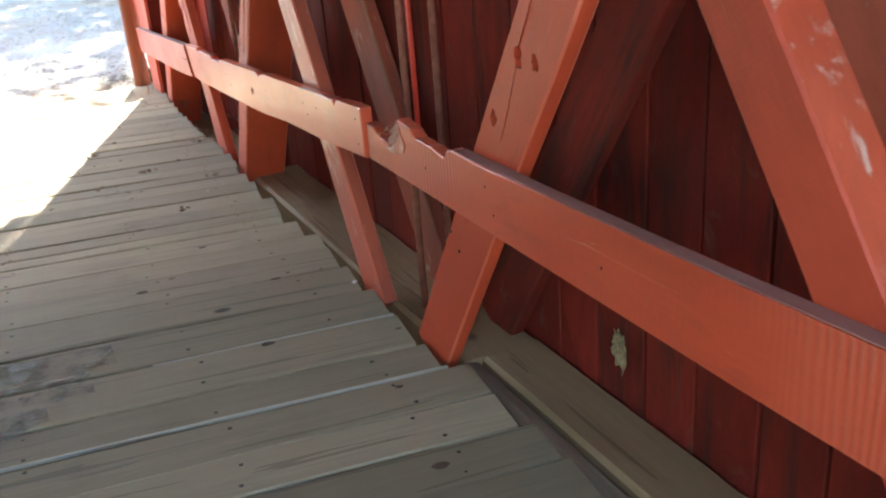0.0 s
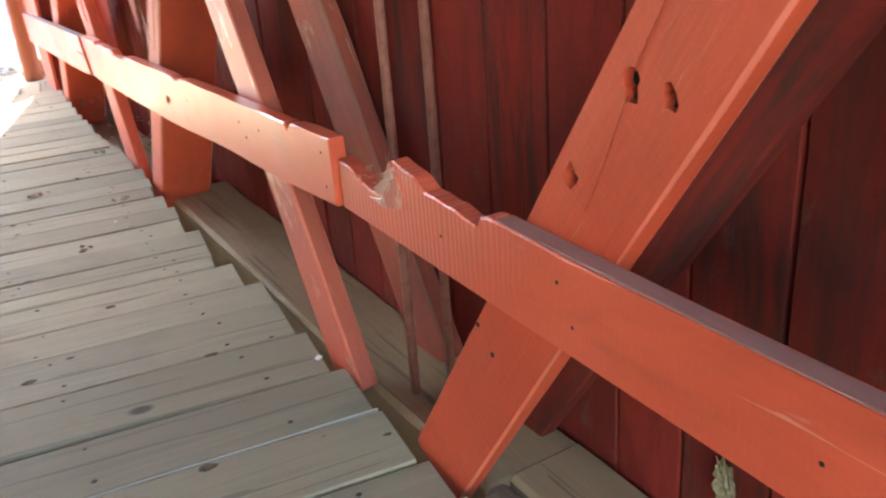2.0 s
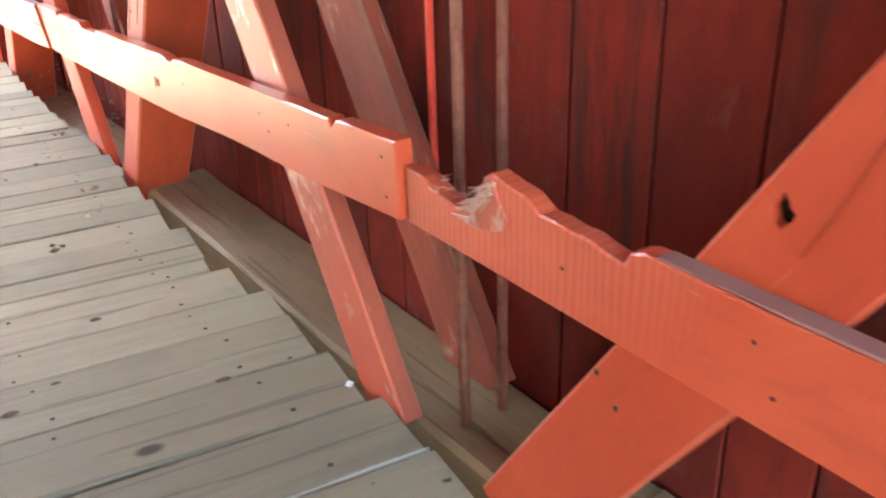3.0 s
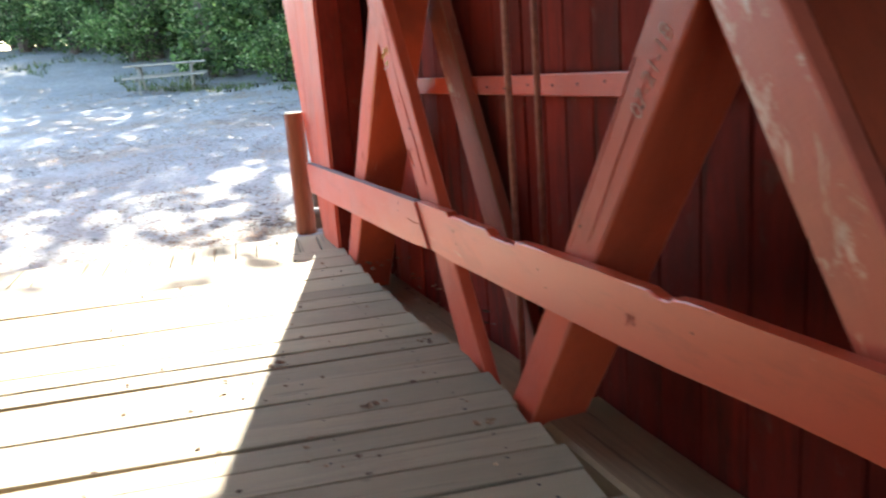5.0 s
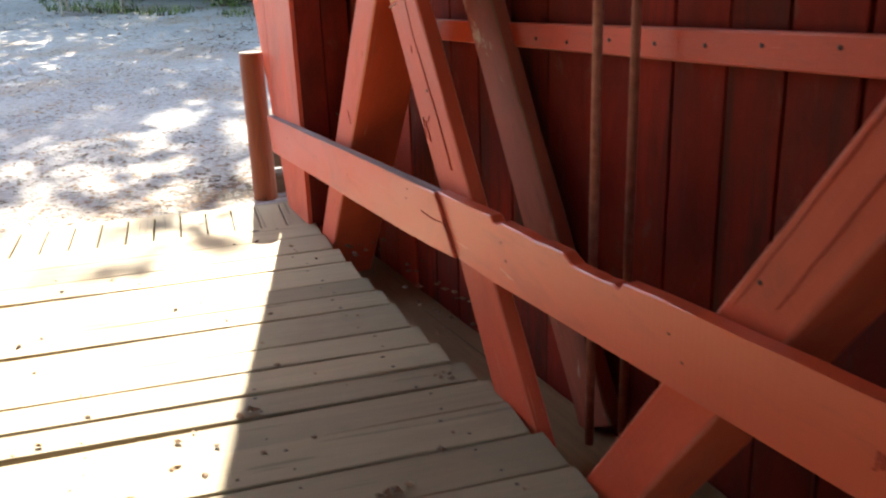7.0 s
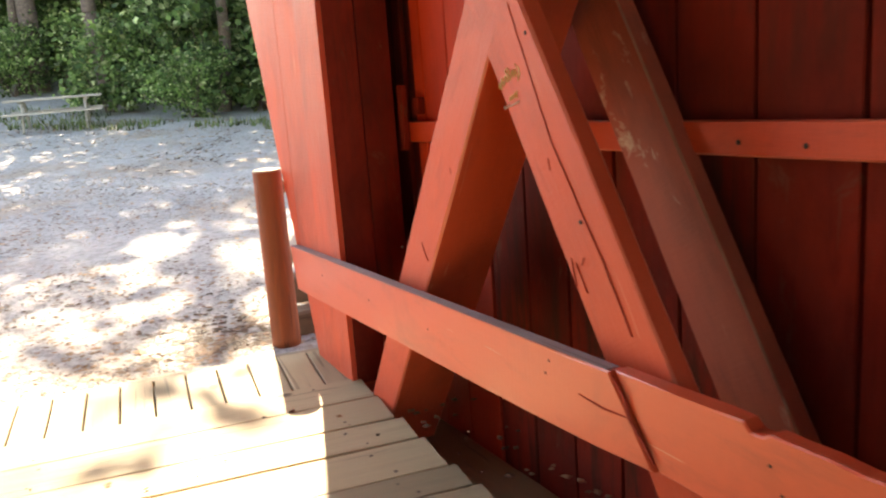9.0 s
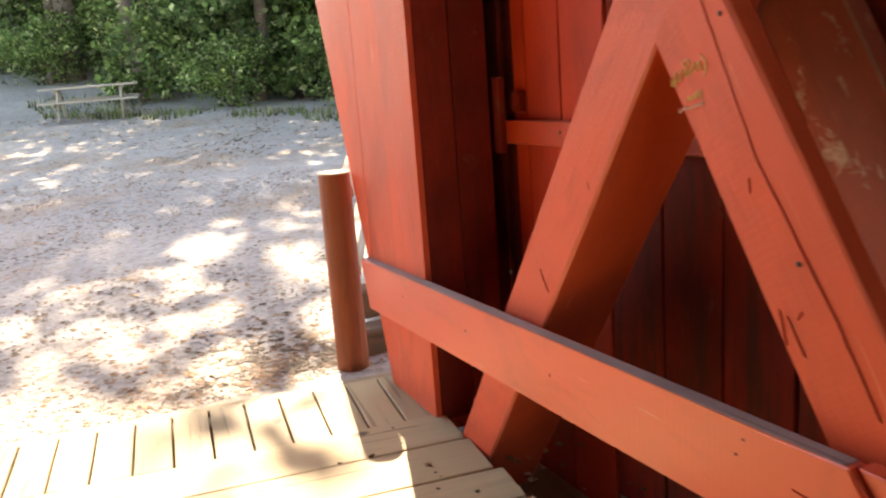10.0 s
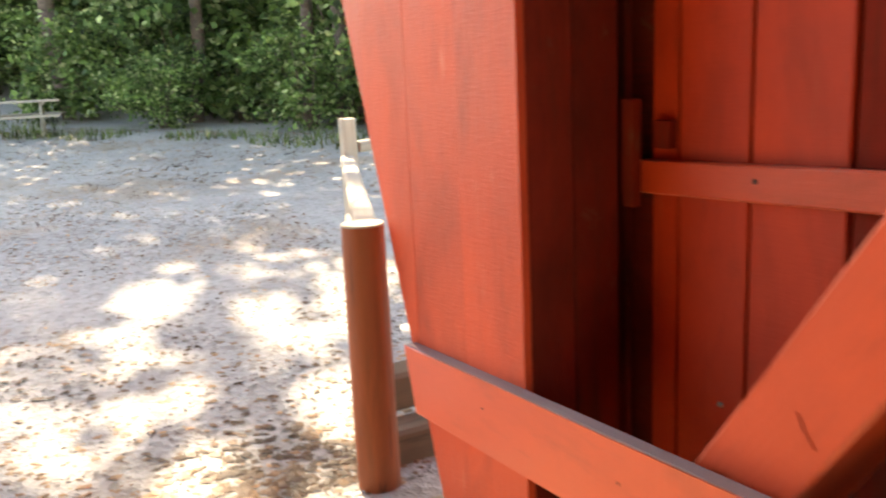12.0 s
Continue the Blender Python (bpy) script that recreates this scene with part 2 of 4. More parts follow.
def gravel_material():
    k = Nodes("gravel_ground")
    v = k.put("ShaderNodeTexVoronoi", [("Vector", k.pos)], Scale=26.0)
    v2 = k.put("ShaderNodeTexVoronoi", [("Vector", k.pos)], Scale=70.0)
    c = k.mix(k.ramp(k.noise(k.pos, 0.8, 5.0, 0.6), 0.35, 0.65), (0.21, 0.195, 0.17), (0.32, 0.295, 0.255))
    c = k.mix(0.4, c, k.put("ShaderNodeHueSaturation", [("Color", v.outputs["Color"])], Saturation=0.0, Value=0.4).outputs[0])
    dirt = k.noise(k.pos, 0.55, 6.0, 0.68, 0.5)
    c = k.mix(k.mul(k.ramp(dirt, 0.52, 0.66), 0.65), c, (0.26, 0.19, 0.13))
    bits = k.noise(k.scaled(1, 0.55, 1), 5.0, 6.0, 0.75)
    c = k.mix(k.mul(k.ramp(bits, 0.60, 0.66), 0.6), c, (0.20, 0.14, 0.09))
    h = k.mix(0.4, v.outputs["Distance"], v2.outputs["Distance"])
    return k.done(c, 0.9, h, 0.7, 0.02)


GRAVEL = gravel_material()
ARRIS = {"barn_red_paint": RED_EDGE, "worn_glare_paint": RED_EDGE, "old_red_brown_paint": RED_OLD_EDGE, "brown_chord_wood": CHORD_EDGE}  # edges rubbed thin, and painted paler for the light they catch
SIDES = {"worn_glare_paint": RED_OLD, "chipped_red_paint": RED_WORN_GLARE}  # narrow sides: weathered on the worn brace, painted lighter as lit on the chipped one


# building helpers
def mesh_of(name, bm, material):
    bmesh.ops.recalc_face_normals(bm, faces=bm.faces)
    me = bpy.data.meshes.new(name)
    bm.to_mesh(me)
    bm.free()
    me.materials.append(material)
    me.materials.append(ARRIS.get(material.name, material))
    me.materials.append(SIDES.get(material.name, material))
    return me


def part(name, bm, material, parent=None, label=""):
    ob = new(name, mesh_of(name, bm, material))
    ob.parent = parent
    if label:
        ob["label"] = label
    return ob


def thing(name, at=(0, 0, 0), parent=None):
    """An empty that holds a thing's parts; settle() moves it to its base."""
    ob = new(name)
    ob.parent = parent
    BASES.append((ob, Vector(at)))
    return ob


BASES = []


def settle():
    for ob, at in BASES:
        if at.length > 0:
            ob.location = at
            for child in ob.children:
                child.matrix_parent_inverse = Matrix.Translation(-at)


def bar(length, w, d, chamfer=0.005, segments=6, rough=0.002, seed=0, taper=1.0):
    """A sawn timber along local x from 0 to length, w across local y, d across local z, worn edges."""
    bm = bmesh.new()
    rings = []
    for i in range(segments + 1):
        x = length * i / segments
        s = 1 + (taper - 1) * i / segments
        a, b, c = w / 2 * s, d / 2 * s, chamfer
        ring = []
        for j, (y, z) in enumerate(((-a + c, -b), (a - c, -b), (a, -b + c), (a, b - c), (a - c, b), (-a + c, b), (-a, b - c), (-a, -b + c))):
            n = noise.noise_vector(Vector((x * 3.1 + seed * 7.3, j * 5.7 + seed, seed * 1.9))) * rough
            ring.append(bm.verts.new((x, y + n.y, z + n.z)))
        rings.append(ring)
    for r0, r1 in zip(rings, rings[1:]):
        for j in range(8):
            bm.faces.new((r0[j], r0[(j + 1) % 8], r1[(j + 1) % 8], r1[j])).material_index = 1 if j % 2 else (2 if j in (2, 6) else 0)
    bm.faces.new(rings[0][::-1])
    bm.faces.new(rings[-1])
    return bm


def along(a, b, up=(1, 0, 0)):
    """The pose whose local x runs from a to b, with local z as near to up as it can be."""
    a, b = Vector(a), Vector(b)
    x = (b - a).normalized()
    y = Vector(up).cross(x).normalized()
    z = x.cross(y)
    m = Matrix((x, y, z)).transposed().to_4x4()
    m.translation = a
    return m


def beam(name, a, b, w, d, material, parent=None, label="", up=(1, 0, 0), **kw):
    """One timber from a to b: w measured across, d towards up."""
    ob = part(name, bar((Vector(b) - Vector(a)).length, w, d, **kw), material, parent, label)
    ob.matrix_world = along(a, b, up)
    return ob


def profile(name, pts, x0, x1, material, parent=None, label="", chamfer=0.004, upright=False):
    """A board whose outline in (y, z) is given, from x0 to x1; upright: its grain runs up."""
    y0, z0 = pts[0]
    bm = bmesh.new()
    f = bm.faces.new([bm.verts.new((z - z0, y - y0, 0) if upright else (y - y0, z - z0, 0)) for y, z in pts])
    out = bmesh.ops.extrude_face_region(bm, geom=[f])
    for v in out["geom"]:
        if isinstance(v, bmesh.types.BMVert):
            v.co.z += x1 - x0
    edges = [e for e in bm.edges if abs(e.verts[0].co.z - e.verts[1].co.z) < 1e-6]
    bmesh.ops.bevel(bm, geom=edges, offset=chamfer, segments=1, affect="EDGES")
    ob = part(name, bm, material, parent, label)
    if upright:
        ob.matrix_world = Matrix(((0, 0, 1, x0), (0, 1, 0, y0), (1, 0, 0, z0), (0, 0, 0, 1)))
    else:
        ob.matrix_world = Matrix(((0, 0, 1, x0), (1, 0, 0, y0), (0, 1, 0, z0), (0, 0, 0, 1)))
    return ob


def rod(name, a, b, r, material, parent=None, label="", sides=12):
    bm = bmesh.new()
    length = (Vector(b) - Vector(a)).length
    rings = []
    for x in (0, length):
        rings.append([bm.verts.new((x, r * math.cos(i * 2 * math.pi / sides), r * math.sin(i * 2 * math.pi / sides))) for i in range(sides)])
    for i in range(sides):
        f = bm.faces.new((rings[0][i], rings[0][(i + 1) % sides], rings[1][(i + 1) % sides], rings[1][i]))
        f.smooth = True
    bm.faces.new(rings[0][::-1])
    bm.faces.new(rings[1])
    ob = part(name, bm, material, parent, label)
    ob.matrix_world = along(a, b, (0, 1, 0.01))
    return ob


def ground_z(y):
    return -0.045 + 0.040 * min(5.4, max(0.0, y - 8.6)) + 0.023 * max(0.0, y - 14.0) if y > 8.45 else (-0.06 if y < -1.9 else -0.7)


RISE = 0.0455  # the rail drops by this much a metre towards the portal


def rail_z(y):
    return 0.798 - RISE * (y - 2.6)


# ---- the setting ----
def ground():
    bm = bmesh.new()
    xs = [-400, -120, -40, -20] + [-10 + i for i in range(0, 31)] + [30, 60, 140, 400]
    ys = [-400, -60, -10, -3, -2.05, -1.85, 7.9, 8.42, 8.46] + [8.6 + 0.6 * i for i in range(0, 36)] + [33, 40, 60, 150, 400]
    grid = []
    for y in ys:
        row = []
        for x in xs:
            z = ground_z(min(y, 31))
            if y > 8.5:
                z += 0.02 * noise.noise(Vector((x * 0.9, y * 0.9, 3))) * (1 if y > 9.2 else 0.3)
            if y > 26:
                z += min(1.2, (y - 26) * 0.12)
            row.append(bm.verts.new((x, y, z)))
        grid.append(row)
    for r0, r1 in zip(grid, grid[1:]):
        for i in range(len(xs) - 1):
            f = bm.faces.new((r0[i], r0[i + 1], r1[i + 1], r1[i]))
            f.smooth = True
    ob = part("ground", bm, GRAVEL)
    tagged(ob, "grey gravel lot strewn with brown leaf litter", "ground", kind="structure")


ground()

ceiling = part("ceiling", bar(10.15, 4.6, 0.06, 0.004, 2, 0.0), CEIL)
ceiling.matrix_world = along((-0.6, -1.7, 4.3), (-0.6, 8.45, 4.3), (0, 0, 1))
tagged(ceiling, "bare weathered roof boarding over the bridge", "ceiling", kind="structure")

# wall boards
SEAMS = [7.925, 7.825, 7.597, 7.336, 7.074, 6.82, 6.558, 6.28, 6.0, 5.70, 5.51, 5.325, 5.104, 4.90, 4.68, 4.45, 4.22, 3.99, 3.76,
         3.53, 3.30, 3.085, 2.80, 2.545, 2.29, 2.03, 1.82, 1.58, 1.36, 1.13, 0.92, 0.70, 0.46, 0.24, 0.0, -0.25, -0.5]
Y = -0.5
while Y > -1.6:
    Y -= 0.24
    SEAMS.append(Y)


def boarded_wall(name, x, seams, label, top=2.55, material=RED_SHADED):
    wall = tagged(thing(name, (x, 0, 0)), label, "wall", kind="structure")
    for i, (y1, y0) in enumerate(zip(seams, seams[1:])):
        w = y1 - y0 - 0.009 - 0.003 * random.random()
        off = random.uniform(-0.004, 0.004)
        # boards next to the portal get the brighter, lit siding colour
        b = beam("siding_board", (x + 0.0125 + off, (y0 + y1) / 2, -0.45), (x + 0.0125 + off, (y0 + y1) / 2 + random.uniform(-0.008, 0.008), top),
                 w, 0.025, RED_LIT if x > 0 and y0 > 7.3 else material, wall, chamfer=0.003, segments=3, rough=0.0015, seed=i)
    return wall


bpy.context.view_layer.update()
boarded_wall("wall_east", 1.42, SEAMS, "red vertical board siding of the bridge, shade painted into its dark colour", 4.25)
boarded_wall("wall_west", -2.62, [8.2 - 0.4 * i for i in range(26)], "red vertical board siding of the bridge, shade painted into its dark colour", 4.25)
# unseen sheet added so no daylight comes through the siding gaps
backing = part("wall_backing", bar(9.9, 4.8, 0.012, 0.002, 2, 0.0), RED_SHADED)
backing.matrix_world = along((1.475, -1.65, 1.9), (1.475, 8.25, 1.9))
tagged(backing, "plain dark red sheet added behind the siding to close its gaps", "wall", kind="structure")

# cheeks out of view, added to narrow the light from behind
for x in (1.25, -2.4):
    cheek = beam("end_wall", (x, -1.62, -0.1), (x, -1.62, 4.25), 0.46, 0.04, RED_SHADED, up=(0, 1, 0), seed=3)
    tagged(cheek, "unseen red boarded cheek added beside the far entrance", "wall", kind="structure")


# ---- truss ----
def brace(y0, y1, x0, depth, w, material, label, z0=-0.03, z1=4.1, seed=0, name="timber_brace"):
    """A leaning brace: y at its foot (floor level) and at 1.3 m above."""
    k = (y1 - y0) / 1.3
    c = x0 + depth / 2
    a, b = (c, y0 + k * z0, z0), (c, y0 + k * z1, z1)
    ob = beam(name, a, b, w / math.sqrt(1 + k * k), depth, material, chamfer=0.006, segments=14, rough=0.004, seed=seed, up=(-1, 0, 0))
    return tagged(ob, label, "brace")


brace_3 = brace(2.27, 1.41, 1.045, 0.05, 0.25, RED, "red painted plank brace with three ragged bolt holes", seed=1, z0=-0.055)
# rear plank: recess shade is put into its colour
brace(2.345, 1.46, 1.345, 0.05, 0.25, RED_SHADED, "red plank brace close to the siding, darkened as in shade", seed=2, z0=-0.05)
brace_2 = brace(5.047, 4.157, 1.045, 0.25, 0.195, RED, "thick red painted timber brace with chalked date and drying cracks", seed=3, z0=-0.1)
brace_1 = brace(7.668, 6.788, 1.045, 0.25, 0.23, RED, "thick red painted timber brace beside the portal", seed=4, z0=-0.2)
counter_1 = brace(5.588, 6.433, 1.045, 0.06, 0.274, RED, "red painted plank brace with a long split and scribbles", seed=5, z0=-0.13)
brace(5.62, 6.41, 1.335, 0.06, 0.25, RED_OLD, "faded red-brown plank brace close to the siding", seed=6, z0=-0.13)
brace(2.85, 3.70, 1.045, 0.06, 0.23, RED_WORN_GLARE, "red plank brace with chipped paint and painted pale glare", seed=7, z0=-0.07)
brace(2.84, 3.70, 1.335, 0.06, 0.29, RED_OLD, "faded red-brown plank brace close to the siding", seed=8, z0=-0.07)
# front darker, sides paler: light from the far entrance is in the colours
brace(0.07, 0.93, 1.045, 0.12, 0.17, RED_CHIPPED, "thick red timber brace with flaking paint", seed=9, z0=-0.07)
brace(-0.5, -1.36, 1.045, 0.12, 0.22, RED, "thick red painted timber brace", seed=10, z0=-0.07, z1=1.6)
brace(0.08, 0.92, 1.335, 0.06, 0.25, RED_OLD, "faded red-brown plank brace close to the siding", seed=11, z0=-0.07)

for y in (2.655, 5.355):
    for x in (1.19, 1.315):
        r = rod("iron_rod", (x, y, -0.05), (x, y, 4.1), 0.0135, IRON)
        tagged(r, "upright rusty red-painted iron tie rod", "rod", group="tie rods of the truss")

top_chord = beam("top_chord", (1.2, -1.65, 4.1), (1.2, 7.9, 4.1), 0.25, 0.25, RED, up=(0, 0, 1))
tagged(top_chord, "red painted timber beam along the wall top", "beam")


def chord_timber(name, x0, x1, ya, yb, za, zb, material, label, seed, chamfer=0.016):
    """One length of the bottom chord, its top at za and zb at the two ends."""
    c = (x0 + x1) / 2
    ob = beam(name, (c, ya, za - 0.1), (c, yb, zb - 0.1), x1 - x0, 0.2, material, label="", up=(0, 0, 1), chamfer=chamfer, segments=36, rough=0.007, seed=seed)
    return tagged(ob, label, "beam")


def chord():
    chord_timber("bottom_chord", 1.184, 1.418, -1.65, 2.16, -0.030, -0.034, CHORD, "olive-brown timber bottom chord beside the deck", 3)
    chord_timber("bottom_chord", 1.102, 1.180, -1.65, 2.16, -0.050, -0.046, CHORD_GREY, "greyed, split outer chord timber along the deck", 4, 0.022)
    chord_timber("bottom_chord", 1.105, 1.418, 2.165, 5.10, -0.036, -0.078, CHORD, "worn brown timber bottom chord with a rounded lit edge", 5)
    chord_timber("bottom_chord", 1.105, 1.418, 5.105, 8.30, -0.150, -0.270, CHORD, "dusty brown timber bottom chord lying low beside the deck", 6)


chord()


# ---- guard rail ----
def guard_rail():
    rail = tagged(thing("guard_rail", (1.0, 2.6, 0)), "red painted board guard rail nailed across the braces", "rail")
    rnd = random.Random(4)

    def edge(y0, y1, off, n, amp):
        return [(y0 + (y1 - y0) * i / n, rail_z(y0 + (y1 - y0) * i / n) + off + rnd.uniform(-amp, amp)) for i in range(n + 1)]
    portal = edge(8.56, 6.03, 0.004, 10, 0.0015) + [(5.875, rail_z(5.875) - 0.20)] + edge(6.1, 8.50, -0.209, 8, 0.0015)
    middle = ([(5.865, rail_z(5.865) - 0.20), (6.018, rail_z(6.018) + 0.008)] + edge(5.8, 5.62, 0.006, 2, 0.002)
              + [(5.60, rail_z(5.6) - 0.012), (5.57, rail_z(5.57) - 0.012), (5.55, rail_z(5.55))] + edge(5.5, 5.2, -0.006, 4, 0.004)
              + edge(5.15, 4.97, -0.028, 4, 0.003) + [(4.945, rail_z(4.94) - 0.032), (4.925, rail_z(4.92) - 0.012)]
              + edge(4.8, 4.1, -0.009, 5, 0.002) + [(4.04, rail_z(4.04) - 0.022), (4.0, rail_z(4.0) - 0.020), (3.985, rail_z(3.98) - 0.009)] + edge(3.9, 2.93, -0.004, 8, 0.002)
              + [(2.90, rail_z(2.9) - 0.004), (2.885, rail_z(2.88) - 0.022), (2.86, rail_z(2.86) - 0.003)] + edge(2.84, 2.605, 0.0, 3, 0.001)
              + [(2.598, 0.70), (2.60, rail_z(2.6) - 0.178)] + edge(3.0, 3.6, -0.188, 3, 0.0015) + edge(4.0, 5.6, -0.207, 6, 0.0015))
    near = ([(2.585, 0.620), (2.585, 0.748), (2.52, 0.742), (2.46, 0.720), (2.40, 0.712), (2.34, 0.716), (2.318, 0.800), (2.295, 0.815), (2.25, 0.806),
             (2.20, 0.800), (2.16, 0.778), (2.12, 0.779), (2.08, 0.774), (2.05, 0.776), (2.01, 0.767), (1.965, 0.762), (1.95, 0.786), (1.925, 0.795), (1.7, 0.790), (1.4, 0.794), (1.0, 0.797), (0.5, 0.806),
             (-0.5, 0.81), (-1.6, 0.81), (-1.6, 0.605), (-1.0, 0.605), (0.8, 0.602), (1.6, 0.612)])
    for pts, x, label in ((portal, 0.978, "red rail board with a weathered purple-grey top edge"), (middle, 0.988, "red rail board, notched and worn along its top"),
                          (near, 1.0, "red rail board with a torn, splintered top")):
        profile("rail_board", pts, x, x + 0.045, RED_SAWN if pts is near else RED_RAIL, rail, label)
    tear = [(2.42, 0.696), (2.36, 0.708), (2.335, 0.74), (2.312, 0.800), (2.298, 0.812), (2.285, 0.800), (2.272, 0.77), (2.245, 0.74), (2.26, 0.712), (2.30, 0.70), (2.35, 0.69)]
    profile("torn_face", tear, 0.997, 1.012, RED_WORN_GLARE, rail, "worn torn edge", chamfer=0.001, upright=True)
    bm = bmesh.new()
    for i in range(70):
        f = rnd.random()
        y = 2.50 - 0.22 * f
        z = 0.735 - 0.022 * math.sin(min(1, f * 1.25) * math.pi) + max(0, f - 0.75) * 0.25
        x = rnd.uniform(1.0, 1.042)
        l, t = rnd.uniform(0.02, 0.06), rnd.uniform(0.0015, 0.004)
        d = Vector((rnd.uniform(-0.15, 0.15), -1, rnd.uniform(-0.25, 0.5) + f * 0.5)).normalized()
        u = Vector((1, 0, 0))
        w = d.cross(u)
        c = Vector((x, y + l * 0.5, z - 0.004))
        base = [bm.verts.new(c + u * t * p + w * t * q) for p, q in ((-1, -1), (1, -1), (1, 1), (-1, 1))]
        tip = bm.verts.new(c + d * l)
        bm.faces.new(base)
        for q in range(4):
            bm.faces.new((base[q], base[(q + 1) % 4], tip))
    for i in range(60):
        f = rnd.random()
        top = Vector((rnd.uniform(0.994, 1.001), 2.285 + 0.05 * f + rnd.uniform(-0.01, 0.01), 0.80 - 0.06 * f + rnd.uniform(-0.02, 0.008)))
        low = top + Vector((0, 0.03 + 0.05 * rnd.random(), -0.025 - 0.035 * rnd.random()))
        d = (low - top).normalized()
        w = d.cross(Vector((1, 0, 0))) * rnd.uniform(0.001, 0.003)
        ring = [bm.verts.new(top + w), bm.verts.new(top - w), bm.verts.new(top + Vector((0.008, 0, 0)))]
        tip = bm.verts.new(low)
        bm.faces.new(ring)
        for q in range(3):
            bm.faces.new((ring[q], ring[(q + 1) % 3], tip))
    for y0, y1, x, mat, dz in ((8.55, 6.04, 1.0005, TOPGREY, 0.0052),):
        beam("weathered_top", (x, y0, rail_z(y0) + dz), (x, y1, rail_z(y1) + dz), 0.037, 0.004, mat, rail, "purple-grey weathered top edge", up=(0, 0, 1), chamfer=0.001)
    for (y0, z0), (y1, z1) in (((1.90, 0.796), (1.42, 0.7945)), ((1.42, 0.7945), (1.0, 0.798)), ((1.0, 0.798), (0.5, 0.807)), ((0.5, 0.807), (-1.55, 0.811))):
        beam("worn_top", (1.0225, y0, z0), (1.0225, y1, z1), 0.037, 0.004, TOPRED, rail, "worn brownish top edge", up=(0, 0, 1), chamfer=0.001)
    o = part("torn_fibre", bm, RAW, rail, "pale torn wood fibres")
    o["kind"] = "stuff"
    return rail


bpy.context.view_layer.update()
RAIL = guard_rail()

# girts on the siding
g1 = beam("wall_girt", (1.4, 7.93, 1.078), (1.4, 4.3, 1.218), 0.088, 0.035, RED, up=(-1, 0, 0), seed=5)
strip = beam("batten", (1.41, 3.085, -0.1), (1.41, 3.085, 4.4), 0.022, 0.018, BRIGHT, up=(-1, 0, 0))
tagged(strip, "narrow bright red batten over a siding joint", "batten")
tagged(g1, "red painted horizontal nailing strip on the siding", "strip")


# ---- portal ----
FLARE = 0.347  # the portal leans outwards by this much a metre of height
CROWN = 6.2


def cheek(p, x, side):
    """Upright boards of one portal cheek, cut along the sloping front edge."""
    for i in range(9):
        y0 = 7.955 + 0.29 * i
        y1 = y0 + 0.2892
        if y0 < 8.40 - 0.03:
            pts = [(y0, -0.02), (min(y1, 8.40), -0.02)]
            if y1 > 8.40:
                pts += [(y1, (y1 - 8.40) / FLARE)]
        else:
            pts = [(y0, (y0 - 8.40) / FLARE), (y1, (y1 - 8.40) / FLARE)]
        pts += [(y1, CROWN + 0.3), (y0, CROWN + 0.3)]
        profile("panel_board", pts, x + 0.001 * (i % 2), x + 0.025, RED, p, chamfer=0.0012, upright=True)
    c = x + side * 0.212
    beam("front_board", (c, 8.402, -0.02), (c, 8.402 + FLARE * CROWN, CROWN), 0.37, 0.022, RED, p, "sunlit red front board", up=(0, 1, -0.3), chamfer=0.003)


def portal_panel():
    p = tagged(thing("wall_portal_east", (1.02, 8.2, 0)), "bright red boarded portal cheek flaring outwards with height", "wall", kind="structure")
    cheek(p, 1.02, 1)
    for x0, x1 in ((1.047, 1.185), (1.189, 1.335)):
        # corner shade comes partly from the darker red used here
        beam("return_board", ((x0 + x1) / 2, 7.967, -0.02), ((x0 + x1) / 2, 7.967, 4.4), x1 - x0, 0.024, RED_SHADED, p, "shaded red return board", up=(0, -1, 0), chamfer=0.003)
    beam("corner_post", (1.16, 8.12, -0.1), (1.16, 8.12, 4.4), 0.2, 0.2, RED, p, up=(0, -1, 0))
    pts = [(8.02, -0.4), (8.40, -0.4), (8.40, 0.0), (8.40 + FLARE * CROWN, CROWN), (8.02, CROWN)]
    profile("outer_cladding", pts, 1.42, 1.445, RED_SHADED, p, upright=True)
    q = tagged(thing("wall_portal_west", (-2.24, 8.2, 0)), "red boarded portal cheek on the other side of the road", "wall", kind="structure")
    cheek(q, -2.265, -1)
    profile("outer_cladding", pts, -2.645, -2.62, RED_SHADED, q, upright=True)


